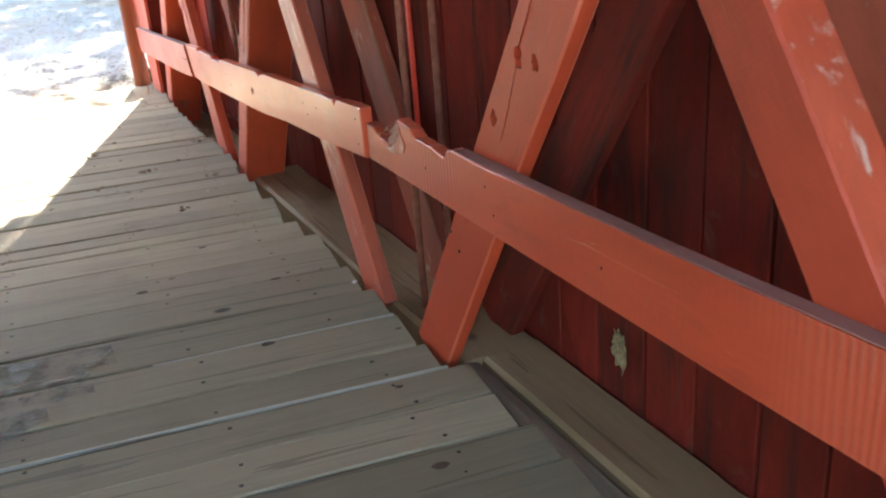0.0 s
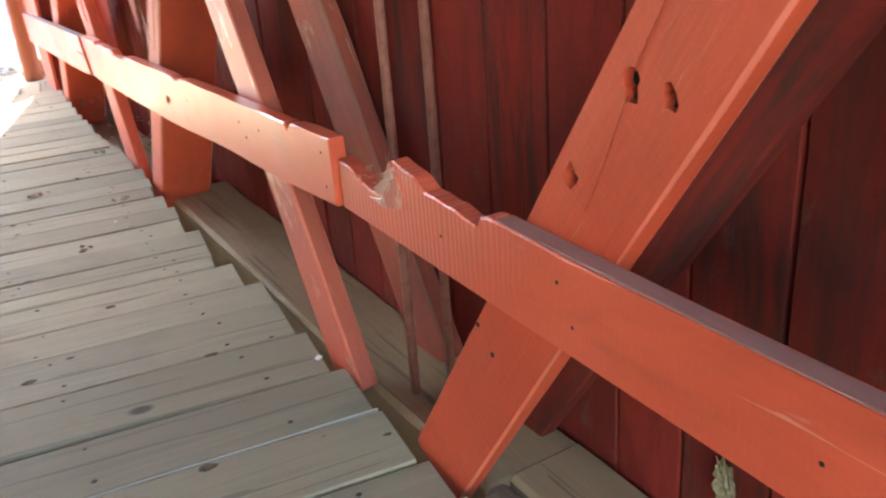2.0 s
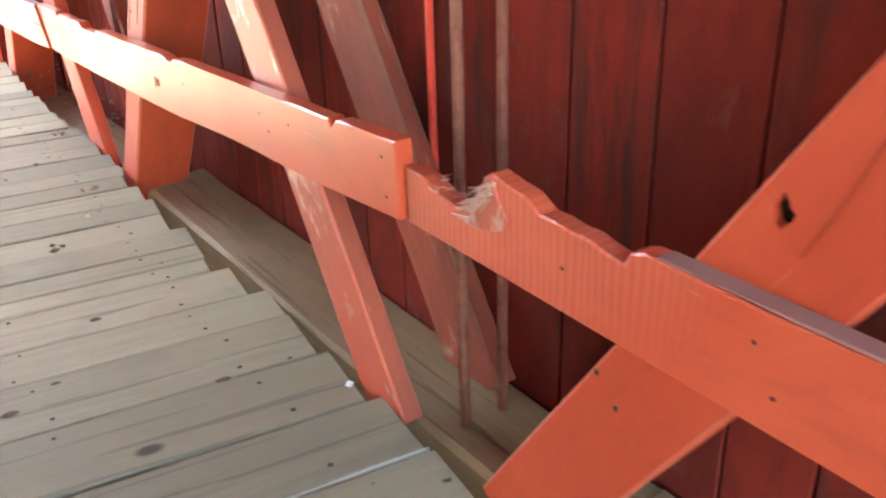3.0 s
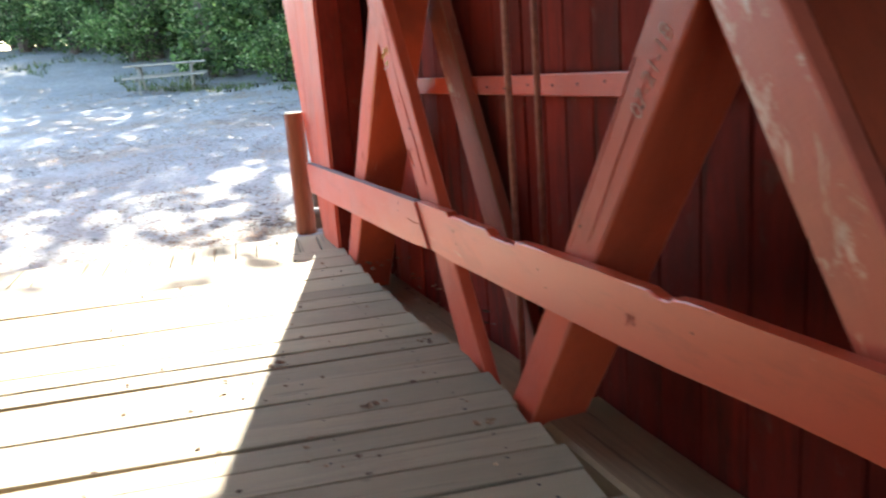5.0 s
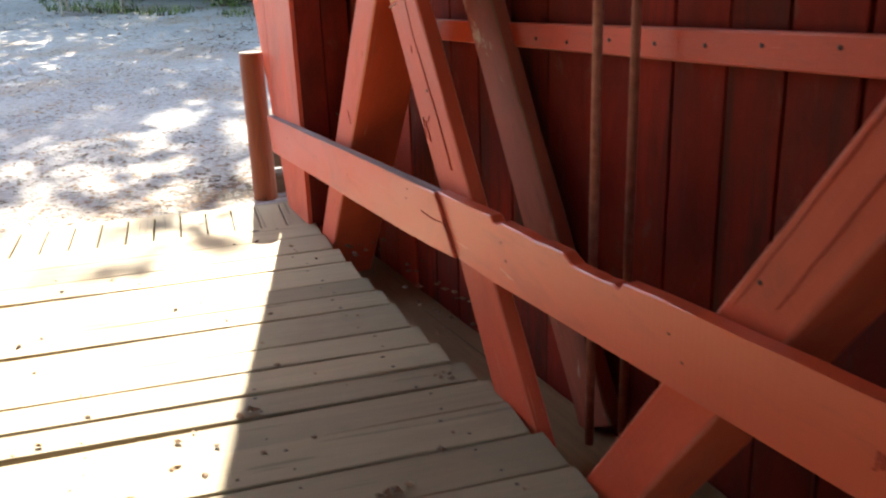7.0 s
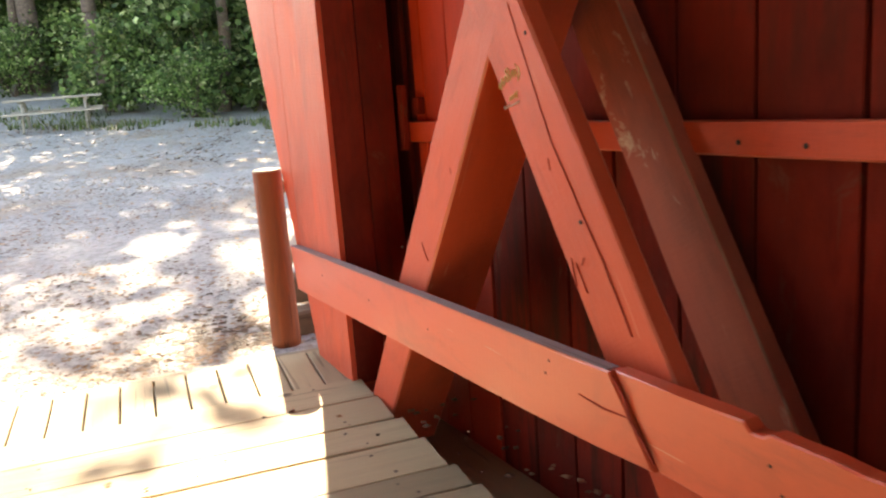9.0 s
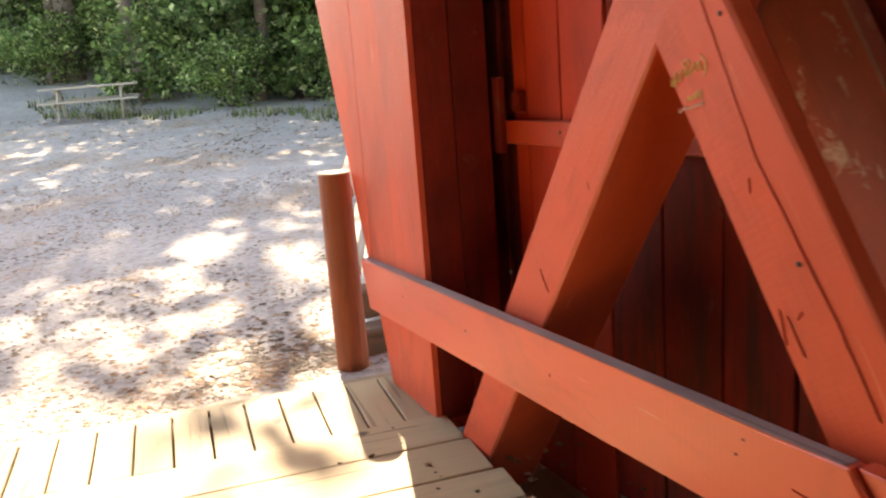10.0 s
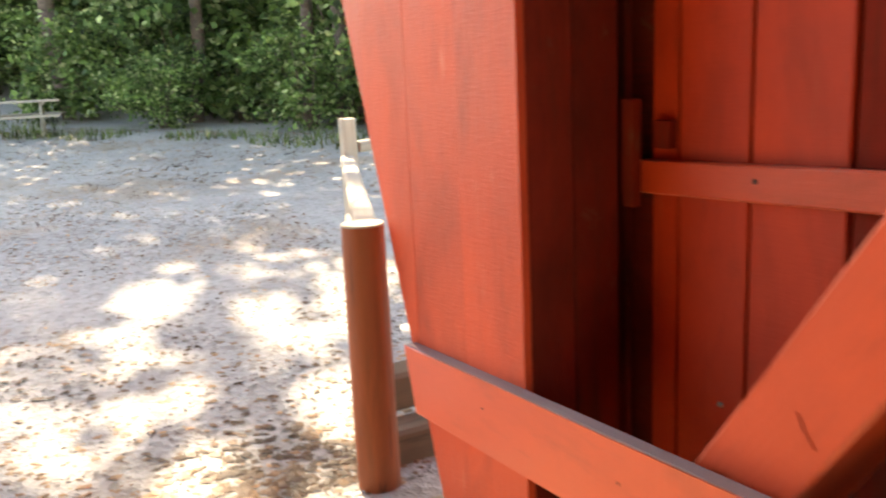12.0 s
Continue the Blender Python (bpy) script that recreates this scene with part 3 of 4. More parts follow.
def portal_head():
    """The boarded head over the opening, its corners rounded, and the roof overhang above it."""
    h = tagged(thing("wall_portal_head", (-0.6, 9.9, 4.7)), "red boarded portal head with rounded corners under the roof", "wall", kind="structure")
    n = 26
    for i in range(n):
        x0 = -2.22 + 3.24 * i / n
        x1 = x0 + 3.24 / n - 0.004
        d = max(0.0, (abs((x0 + x1) / 2 + 0.6) - 0.95) / 0.67)
        z = 4.85 - 0.75 * (1 - math.sqrt(max(0.0, 1 - d * d)))
        c = (x0 + x1) / 2
        beam("head_board", (c, 8.405 + FLARE * z, z), (c, 8.405 + FLARE * CROWN, CROWN), x1 - x0, 0.022, RED, h, up=(0, 1, -0.3), chamfer=0.002, segments=2)
    o = beam("roof_overhang", (-0.6, 8.3, CROWN + 0.15), (-0.6, 10.9, CROWN + 0.15), 4.6, 0.06, CEIL, up=(0, 0, 1), segments=2)
    tagged(o, "bare boarded roof overhang above the portal", "roof", kind="structure")
    g = beam("gable_wall", (-0.6, 8.42, 4.34), (-0.6, 8.42, CROWN + 0.1), 4.2, 0.03, RED_SHADED, up=(0, 1, 0), segments=2)
    tagged(g, "red boarding above the roof boards at the portal", "wall", kind="structure")


bpy.context.view_layer.update()
portal_panel()
portal_head()


def nail_head(parent, x, y, z, r=0.008, material=DARKIRON):
    """A domed nail or bolt head on a face that looks to -x."""
    bm = bmesh.new()
    ring = [bm.verts.new((x, y + r * math.cos(i * 0.785), z + r * math.sin(i * 0.785))) for i in range(8)]
    low = [bm.verts.new((x + 0.004, v.co.y, v.co.z)) for v in ring]
    top = bm.verts.new((x - r * 0.35, y, z))
    for i in range(8):
        bm.faces.new((ring[i], ring[(i + 1) % 8], top))
        bm.faces.new((ring[i], low[i], low[(i + 1) % 8], ring[(i + 1) % 8]))
    ob = part("nail_head", bm, material)
    ob.parent = parent
    ob.matrix_parent_inverse = parent.matrix_world.inverted()
    return ob


bpy.context.view_layer.update()
for y in (7.55, 7.2, 6.3, 6.02, 5.82, 5.58, 5.36, 5.15, 4.95, 4.72):
    nail_head(g1, 1.381, y, 1.078 + (7.93 - y) * 0.0386 + random.uniform(-0.02, 0.02), 0.007)
for y, z in ((7.02, 0.495), (7.55, 0.48), (8.1, 0.47), (6.3, 0.56), (6.28, 0.60)):
    nail_head(RAIL, 0.977, y, z, 0.004)
for y, z in ((5.55, 0.60), (5.52, 0.55), (4.75, 0.62), (4.7, 0.57), (3.3, 0.70), (3.25, 0.66), (3.12, 0.71), (2.66, 0.75), (2.65, 0.66), (3.9, 0.66)):
    nail_head(RAIL, 0.987, y, z, 0.004)
for y, z in ((1.72, 0.74), (1.68, 0.67), (2.1, 0.70), (0.4, 0.73), (0.35, 0.66), (1.2, 0.69)):
    nail_head(RAIL, 0.999, y, z, 0.004)
for ob, y, z in ((brace_2, 4.19, 1.19), (brace_2, 4.55, 0.80), (brace_1, 7.33, 0.72), (counter_1, 6.42, 1.44), (counter_1, 6.21, 0.97), (brace_3, 2.0, 0.45), (brace_3, 2.05, 0.5)):
    nail_head(ob, 1.043, y, z, 0.006)


def gate_block():
    b = beam("wall_block", (1.405, 7.86, 1.155), (1.405, 7.86, 1.225), 0.062, 0.03, RED_SHADED, up=(-1, 0, 0), segments=1)
    tagged(b, "small red wooden block fixed to the siding", "block")
    b = beam("wall_block", (1.37, 7.945, 1.0), (1.37, 7.945, 1.28), 0.05, 0.03, RED_SHADED, up=(-1, 0, 0), segments=2)
    tagged(b, "red wooden cleat at the portal corner", "block")


gate_block()


def wasp_nest():
    bm = bmesh.new()
    bmesh.ops.create_icosphere(bm, subdivisions=4, radius=1.0)
    for v in bm.verts:
        lump = 1 + 0.55 * noise.noise(v.co * 2.6 + Vector((3, 1, 7))) + 0.35 * noise.noise(v.co * 6.5)
        v.co = Vector((1.414 - 0.012 * lump + v.co.x * 0.014 * lump, 1.672 + v.co.y * 0.021 * lump + 0.012 * v.co.z, 0.15 + v.co.z * 0.058 * lump))
    tagged(part("wasp_nest", bm, NEST), "crumbling tan mud dauber nest on the siding", "nest")


wasp_nest()


def text_mesh(name, body, size, material, m, label, parent):
    cu = bpy.data.curves.new(name, "FONT")
    cu.body, cu.size, cu.extrude, cu.offset = body, size, 0.0008, -size * 0.02
    ob = new(name, cu)
    me = bpy.data.meshes.new_from_object(ob)
    bpy.data.objects.remove(ob)
    me.materials.append(material)
    ob = new(name, me)
    ob["label"] = label
    hang(ob, parent, m)
    return ob


def hang(ob, parent, m=None):
    """Makes ob, placed in the world by m, a part of parent."""
    bpy.context.view_layer.update()
    ob.parent = parent
    ob.matrix_parent_inverse = parent.matrix_world.inverted()
    ob.matrix_basis = m or Matrix()


def face_pose(x, y, z, tilt):
    """Text on a face that looks to -x: its baseline starts at (x, y, z) and runs towards -y, turned up by tilt degrees."""
    c, s = math.cos(radians(tilt)), math.sin(radians(tilt))
    r, u, n = Vector((0, -c, s)), Vector((0, s, c)), Vector((-1, 0, 0))
    m = Matrix((r, u, n)).transposed().to_4x4()
    m.translation = (x, y, z)
    return m


text_mesh("chalk_date", "07-21-18", 0.078, CHALK, face_pose(1.0425, 4.205, 1.15, 56), "pale chalked date 07-21-18", brace_2)
text_mesh("carved_initials", "JM", 0.045, CARVE, face_pose(0.9845, 4.20, 0.60, 0), "carved initials JM", RAIL)


def stroke(name, pts, material, x, label, parent, w=0.005):
    """A bent strip in (y, z) on a face that looks to -x, thinning at its ends."""
    bm = bmesh.new()
    rows = []
    for i, (y, z) in enumerate(pts):
        y0, z0 = pts[max(0, i - 1)]
        y1, z1 = pts[min(len(pts) - 1, i + 1)]
        l = math.hypot(y1 - y0, z1 - z0) or 1
        h = w / 2 * (0.35 if i in (0, len(pts) - 1) else 1)
        ny, nz = -(z1 - z0) / l * h, (y1 - y0) / l * h
        rows.append([bm.verts.new((x, y + ny, z + nz)), bm.verts.new((x, y - ny, z - nz)), bm.verts.new((x + 0.005, y - ny, z - nz)), bm.verts.new((x + 0.005, y + ny, z + nz))])
    for a, b in zip(rows, rows[1:]):
        for i in range(4):
            bm.faces.new((a[i], a[(i + 1) % 4], b[(i + 1) % 4], b[i]))
    bm.faces.new(rows[0])
    bm.faces.new(rows[-1][::-1])
    ob = part(name, bm, material, None, label)
    hang(ob, parent)
    return ob


def wave(y, z, dy, dz, n, amp):
    rnd = random.Random(int(y * 1000))
    return [(y + dy * i / n + rnd.uniform(-0.006, 0.006), z + dz * i / n + amp * (1 if i % 2 else -1) * rnd.uniform(0.4, 1.1)) for i in range(n + 1)]


for pts in (wave(6.572, 1.300, -0.10, 0.045, 12, 0.014), wave(6.52, 1.270, -0.05, 0.012, 7, 0.009), [(6.478, 1.362), (6.462, 1.352), (6.458, 1.335), (6.468, 1.318)],
            [(6.53, 1.345), (6.52, 1.352), (6.51, 1.345), (6.52, 1.335), (6.53, 1.345)]):
    stroke("pen_stroke", pts, GOLD, 1.0425, "yellow marker scribble", counter_1, 0.0022)
stroke("pen_stroke", wave(6.545, 1.243, -0.085, 0.022, 14, 0.004), CHALK, 1.0425, "pale pen scribble", counter_1, 0.003)
for pts in (wave(6.95, 0.47, -0.12, 0.01, 7, 0.022), wave(6.72, 0.44, -0.07, 0.01, 4, 0.020)):
    stroke("scratch", pts, RED_EDGE, 0.9776, "scratched letters", RAIL, 0.0005)
for pts in ([(7.155, 0.765), (7.14, 0.735), (7.115, 0.705)], [(6.90, 1.05), (6.892, 1.03)]):
    stroke("scratch", pts, CARVE, 1.0425, "dark scratch", brace_1, 0.002)
for pts in ([(6.255, 0.87), (6.235, 0.80)], [(6.235, 0.86), (6.19, 0.79)], [(6.2, 0.88), (6.21, 0.86)], [(6.17, 0.95), (6.155, 0.93)], [(6.34, 1.12), (6.335, 1.09)]):
    stroke("scratch", pts, CARVE, 1.0425, "dark scratch", counter_1, 0.0022)


def crack(pts, parent, w=0.006):
    rnd = random.Random(9)
    out = []
    for (y0, z0), (y1, z1) in zip(pts, pts[1:]):
        for i in range(12):
            out.append((y0 + (y1 - y0) * i / 12 + rnd.uniform(-0.0012, 0.0012), z0 + (z1 - z0) * i / 12))
    out.append(pts[-1])
    stroke("split", out, CARVE, 1.0425, "dark drying split", parent, w)


crack([(6.50, 1.52), (6.32, 1.16), (6.12, 0.88), (6.02, 0.72)], counter_1, 0.0016)
crack([(4.22, 1.32), (4.40, 1.05), (4.62, 0.72)], brace_2, 0.002)
crack([(4.13, 1.32), (4.32, 1.04), (4.50, 0.76)], brace_2, 0.003)
crack([(1.592, 1.108), (1.535, 1.21), (1.47, 1.32)], brace_3, 0.0006)
crack([(1.604, 1.07), (1.63, 1.01), (1.655, 0.95), (1.70, 0.86)], brace_3, 0.0005)
stroke("split", [(6.018, 0.640), (5.975, 0.60), (5.955, 0.55), (5.90, 0.50), (5.872, 0.472)], CARVE, 0.9765, "dark open joint", RAIL, 0.008)
stroke("split", [(6.15, 0.55), (6.05, 0.545), (5.95, 0.555)], CARVE, 0.9745, "dark split", RAIL, 0.004)


HOLES = ((1.598, 1.086, 0.018), (1.521, 1.083, 0.016), (1.736, 0.916, 0.0165))


def holes():
    """Ragged holes cut through the plank brace."""
    deps = bpy.context.evaluated_depsgraph_get()
    cutters = []
    rnd = random.Random(5)
    for y, z, s in HOLES:
        bm = bmesh.new()
        ring = []
        for i in range(12):
            a = i * math.pi / 6
            r = s * (1.0 + 0.28 * rnd.uniform(-1, 1)) * (1.3 if abs(math.sin(a)) > 0.8 else 1)
            ring.append((y + r * math.cos(a), z + r * math.sin(a)))
        f0 = [bm.verts.new((1.0, *p)) for p in ring]
        f1 = [bm.verts.new((1.2, *p)) for p in ring]
        bm.faces.new(f0), bm.faces.new(f1[::-1])
        for i in range(12):
            bm.faces.new((f0[i], f1[i], f1[(i + 1) % 12], f0[(i + 1) % 12]))
        cutters.append(part("cutter", bm, CARVE))
    for c in cutters:
        mod = brace_3.modifiers.new("cut", "BOOLEAN")
        mod.object, mod.operation, mod.solver = c, "DIFFERENCE", "EXACT"
    bpy.context.view_layer.update()
    deps = bpy.context.evaluated_depsgraph_get()
    me = bpy.data.meshes.new_from_object(brace_3.evaluated_get(deps))
    brace_3.modifiers.clear()
    brace_3.data = me
    for c in cutters:
        bpy.data.objects.remove(c)
    # dark backings added inside the holes to stand for their shade
    for y, z, s in HOLES:
        bm = bmesh.new()
        ring = [bm.verts.new((1.064, y + 0.03 * math.cos(i * 0.785), z + 0.03 * math.sin(i * 0.785))) for i in range(8)]
        tip = bm.verts.new((1.072, y, z))
        for i in range(8):
            bm.faces.new((ring[i], ring[(i + 1) % 8], tip))
        hang(part("dirt_plug", bm, HOLE_SHADE, None, "greenish-black backing for the shade inside the bolt hole"), brace_3)


holes()


# ---- outside ----
def fence():
    p = tagged(thing("fence_post", (0.968, 8.79, -0.1)), "round red-stained wooden post with a pale sawn top", "post")
    bm = bmesh.new()
    rings = []
    for i in range(9):
        z = 0.985 * i / 8
        r = 0.076 - 0.004 * i / 8
        rings.append([bm.verts.new((z, (r + 0.003 * noise.noise(Vector((j, z * 4, 1)))) * math.cos(j * math.pi / 10), (r + 0.003 * noise.noise(Vector((j, z * 4, 2)))) * math.sin(j * math.pi / 10))) for j in range(20)])
    for r0, r1 in zip(rings, rings[1:]):
        for j in range(20):
            bm.faces.new((r0[j], r0[(j + 1) % 20], r1[(j + 1) % 20], r1[j])).smooth = True
    bm.faces.new(rings[0])
    shaft = part("shaft", bm, POSTWOOD, p)
    shaft.matrix_world = along((0.968, 8.79, -0.1), (0.968, 8.79, 0.9), (1, 0, 0))
    bm = bmesh.new()
    v = [bm.verts.new((0.073 * math.cos(j * math.pi / 10), 0.073 * math.sin(j * math.pi / 10), 0.985)) for j in range(20)]
    w = [bm.verts.new((0.069 * math.cos(j * math.pi / 10), 0.069 * math.sin(j * math.pi / 10), 0.992)) for j in range(20)]
    for j in range(20):
        bm.faces.new((v[j], v[(j + 1) % 20], w[(j + 1) % 20], w[j]))
    bm.faces.new(w)
    st = part("sawn_top", bm, GREYWOOD, p, "pale sawn end grain")
    st.location = (0.968, 8.79, -0.1)
    far = beam("fence_post", (2.12, 11.5, 0.0), (2.12, 11.5, 1.07), 0.095, 0.095, GREYWOOD, up=(0, -1, 0), chamfer=0.015)
    tagged(far, "weathered square fence post beside the gravel lot", "post")
    for z in (0.78, 0.40):
        r = beam("fence_rail", (1.03, 8.87, z), (2.08, 11.44, z + 0.02), 0.09, 0.07, GREYWOOD, up=(0, 0, 1), chamfer=0.012)
        tagged(r, "pale weathered fence rail between the posts", "rail", group="fence rails")
    r = beam("fence_rail", (2.17, 11.5, 0.88), (4.2, 12.4, 0.92), 0.09, 0.07, GREYWOOD, up=(0, 0, 1), chamfer=0.012)
    tagged(r, "pale weathered fence rail between the posts", "rail", group="fence rails")
    r = beam("fence_post", (4.25, 12.45, 0.0), (4.25, 12.45, 1.1), 0.095, 0.095, GREYWOOD, up=(0, -1, 0), chamfer=0.015)
    tagged(r, "weathered square fence post beside the gravel lot", "post")


bpy.context.view_layer.update()
fence()


def timbers():
    for x, y, z, w, n in ((1.25, 8.93, 0.02, 0.62, 0), (1.32, 9.10, 0.17, 0.60, 1)):
        b = beam("landscape_timber", (x - 0.22, y, z), (x + w, y + 0.02, z), 0.15, 0.15, TIMBER, up=(0, 0, 1), chamfer=0.015, seed=n)
        tagged(b, "dark landscape timber retaining the bank by the portal", "timber")


timbers()


def picnic_table():
    t = tagged(thing("picnic_table"), "weathered grey wooden picnic table with two benches", "table")
    for i in range(5):
        beam("tabletop_board", (-0.93, -0.30 + 0.15 * i, 0.74), (0.93, -0.30 + 0.15 * i, 0.74), 0.142, 0.042, GREYWOOD, t, up=(0, 0, 1), segments=2, seed=i)
    for s in (-1, 1):
        for i in range(2):
            beam("bench_board", (-0.93, s * (0.66 + 0.15 * i), 0.44), (0.93, s * (0.66 + 0.15 * i), 0.44), 0.142, 0.042, GREYWOOD, t, up=(0, 0, 1), segments=2, seed=i + 7)
        beam("bench_support", (s * 0.64, -0.82, 0.395), (s * 0.64, 0.82, 0.395), 0.042, 0.10, GREYWOOD, t, up=(0, 0, 1), segments=2)
        beam("top_cleat", (s * 0.64, -0.35, 0.69), (s * 0.64, 0.35, 0.69), 0.042, 0.06, GREYWOOD, t, up=(0, 0, 1), segments=2)
        for q in (-1, 1):
            beam("leg", (s * 0.60, q * 0.62, 0.0), (s * 0.60, q * 0.22, 0.70), 0.10, 0.042, GREYWOOD, t, up=(1, 0, 0), segments=2)
    t.matrix_world = pose(0.92, 24.5, ground_z(24.5) - 0.01, 0, 0, -8) @ Matrix.Diagonal((1, 1, 0.88, 1))
    return t


picnic_table()


def leaf_mesh(name, n, spread, leaf, seed, material, shell=0.55, flat=1.0):
    """A crown: n small folded leaves in uneven clumps within an ellipsoid."""
    rnd = np.random.default_rng(seed)
    k = max(6, n // 110)
    c = rnd.normal(size=(k, 3))
    c /= np.linalg.norm(c, axis=1)[:, None]
    c *= (shell + (1 - shell) * rnd.random((k, 1)))
    c = c * np.array(spread)
    which = rnd.integers(0, k, n)
    size = 0.13 + 0.17 * rnd.random(k)
    p = c[which] + rnd.normal(size=(n, 3)) * (size[which] * np.mean(spread))[:, None] * np.array([1, 1, 0.7])
    d = rnd.normal(size=(n, 3))
    d[:, 2] = d[:, 2] * 0.6 * flat - 0.35
    d /= np.linalg.norm(d, axis=1)[:, None]
    e = np.cross(d, rnd.normal(size=(n, 3)))
    e /= np.linalg.norm(e, axis=1)[:, None]
    s = (leaf * (0.6 + 0.8 * rnd.random(n)))[:, None]
    verts = np.concatenate([p, p + d * s * 0.5 + e * s * 0.32, p + d * s, p + d * s * 0.5 - e * s * 0.32], axis=1).reshape(-1, 3)
    faces = np.arange(4 * n).reshape(-1, 4)
    me = bpy.data.meshes.new(name)
    me.from_pydata(verts.tolist(), [], faces.tolist())
    me.materials.append(material)
    return me


def limb_mesh(name, segs, sides=7):
    bm = bmesh.new()
    for a, b, ra, rb in segs:
        a, b = Vector(a), Vector(b)
        m = along(a, b, (0.3, 0.2, 1))
        rings = []
        for p, r in ((a, ra), (b, rb)):
            rings.append([bm.verts.new(p + m.to_3x3() @ Vector((0, r * math.cos(i * 2 * math.pi / sides), r * math.sin(i * 2 * math.pi / sides)))) for i in range(sides)])
        for i in range(sides):
            bm.faces.new((rings[0][i], rings[0][(i + 1) % sides], rings[1][(i + 1) % sides], rings[1][i])).smooth = True
        bm.faces.new(rings[1])
    return bm


def tree(seed, height, radius, material, leaves, leaf=0.17, lean=0.0, crown_depth=0.33):
    rnd = random.Random(seed)
    t = tagged(thing("tree"), "tall broadleaf tree with a loose green crown at the wood edge", "tree", group="trees at the wood edge")
    segs, p, r = [], Vector((0, 0, -0.2)), height * 0.016
    for i in range(5):
        q = p + Vector((lean / 5 + rnd.uniform(-0.2, 0.2), rnd.uniform(-0.2, 0.2), height * 0.17))
        segs.append((p, q, r, r * 0.8))
        if i > 0:
            for _ in range(2):
                a = rnd.uniform(0, 6.28)
                o = q + Vector((math.cos(a) * radius * 0.7, math.sin(a) * radius * 0.7, height * 0.09))
                segs.append((q, o, r * 0.42, r * 0.12))
        p, r = q, r * 0.8
    part("trunk", limb_mesh("trunk", segs), BARK, t)
    me = leaf_mesh("crown", leaves, (radius, radius, height * crown_depth), leaf, seed, material)
    crown = new("crown", me)
    crown.parent = t
    crown.location = (lean * 0.75, 0, height * 0.62)
    return t


def shrub(seed, radius, height, material, leaves, leaf=0.13):
    s = tagged(thing("shrub"), "dense green shrub along the edge of the gravel lot", "shrub", group="shrubs at the wood edge")
    rnd = random.Random(seed)
    segs = []
    for i in range(6):
        a = rnd.uniform(0, 6.28)
        segs.append(((rnd.uniform(-0.1, 0.1), rnd.uniform(-0.1, 0.1), -0.1), (math.cos(a) * radius * 0.6, math.sin(a) * radius * 0.6, height * 0.8), 0.025, 0.008))
    part("stem", limb_mesh("stem", segs, 5), BARK, s)
    me = leaf_mesh("crown", leaves, (radius, radius, height * 0.45), leaf, seed, material, 0.5)
    c = new("crown", me)
    c.parent = s
    c.location = (0, 0, height * 0.52)
    return s


def edge_place(u, off):
    """A place along the slanting wood edge: u metres along it, off metres into the wood."""
    return 3.2 - 0.52 * u + 0.855 * off, 21.3 + 0.855 * u + 0.52 * off


def woods():
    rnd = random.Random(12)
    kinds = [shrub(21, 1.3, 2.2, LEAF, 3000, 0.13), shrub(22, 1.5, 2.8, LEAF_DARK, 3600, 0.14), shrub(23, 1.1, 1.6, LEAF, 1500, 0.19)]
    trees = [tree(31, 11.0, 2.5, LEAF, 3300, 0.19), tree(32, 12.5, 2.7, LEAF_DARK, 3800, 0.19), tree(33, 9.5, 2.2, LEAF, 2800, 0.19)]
    for group, off, step, lo, hi, grow in ((kinds, 1.9, 3.6, -9, 22, 0.8), (kinds, 3.8, 1.9, -9, 24, 1.2), (kinds, 6.0, 2.0, -9, 26, 1.6), (trees, 3.0, 3.6, -8, 26, 1.0), (trees, 7.0, 3.0, -10, 28, 1.0), (kinds, 9.0, 2.2, -9, 28, 1.9), (trees, 12.0, 3.4, -10, 30, 1.0)):
        u = lo
        while u < hi:
            k = rnd.choice(group)
            x, y = edge_place(u, off + rnd.uniform(-0.5, 0.5))
            s = grow * rnd.uniform(0.85, 1.2)
            m = pose(x, y, ground_z(min(y, 31)) + (min(1.2, (y - 26) * 0.12) if y > 26 else 0.0), 0, 0, rnd.uniform(0, 360)) @ Matrix.Diagonal((s, s, s, 1))
            copy_thing(k, m)
            u += step * rnd.uniform(0.8, 1.2)
    for i, k in enumerate(kinds + trees):
        x, y = edge_place(-8 + 5.5 * i, 4.3 if i < 3 else 8.5)
        k.location = (x, y, ground_z(min(y, 31)))


woods()


def shade_trees():
    """Trees added for their shade, crowns out of view, that dapple the gravel before the portal."""
    a = tree(41, 12.0, 3.9, LEAF, 1050, 0.36)
    a.location = (6.4, 21.3, ground_z(21.3))
    copy_thing(a, pose(7.3, 18.9, ground_z(18.9), 0, 0, 130) @ Matrix.Diagonal((0.9, 0.9, 0.9, 1)))
    b = tree(45, 19.0, 4.3, LEAF, 1900, 0.36)
    b.location = (4.0, 29.0, 0.9)
    copy_thing(b, pose(1.0, 31.0, 1.1, 0, 0, 75))
    c = tree(47, 20.0, 3.2, LEAF, 1000, 0.36, crown_depth=0.12)
    c.location = (5.5, 28.8, 0.9)


shade_trees()


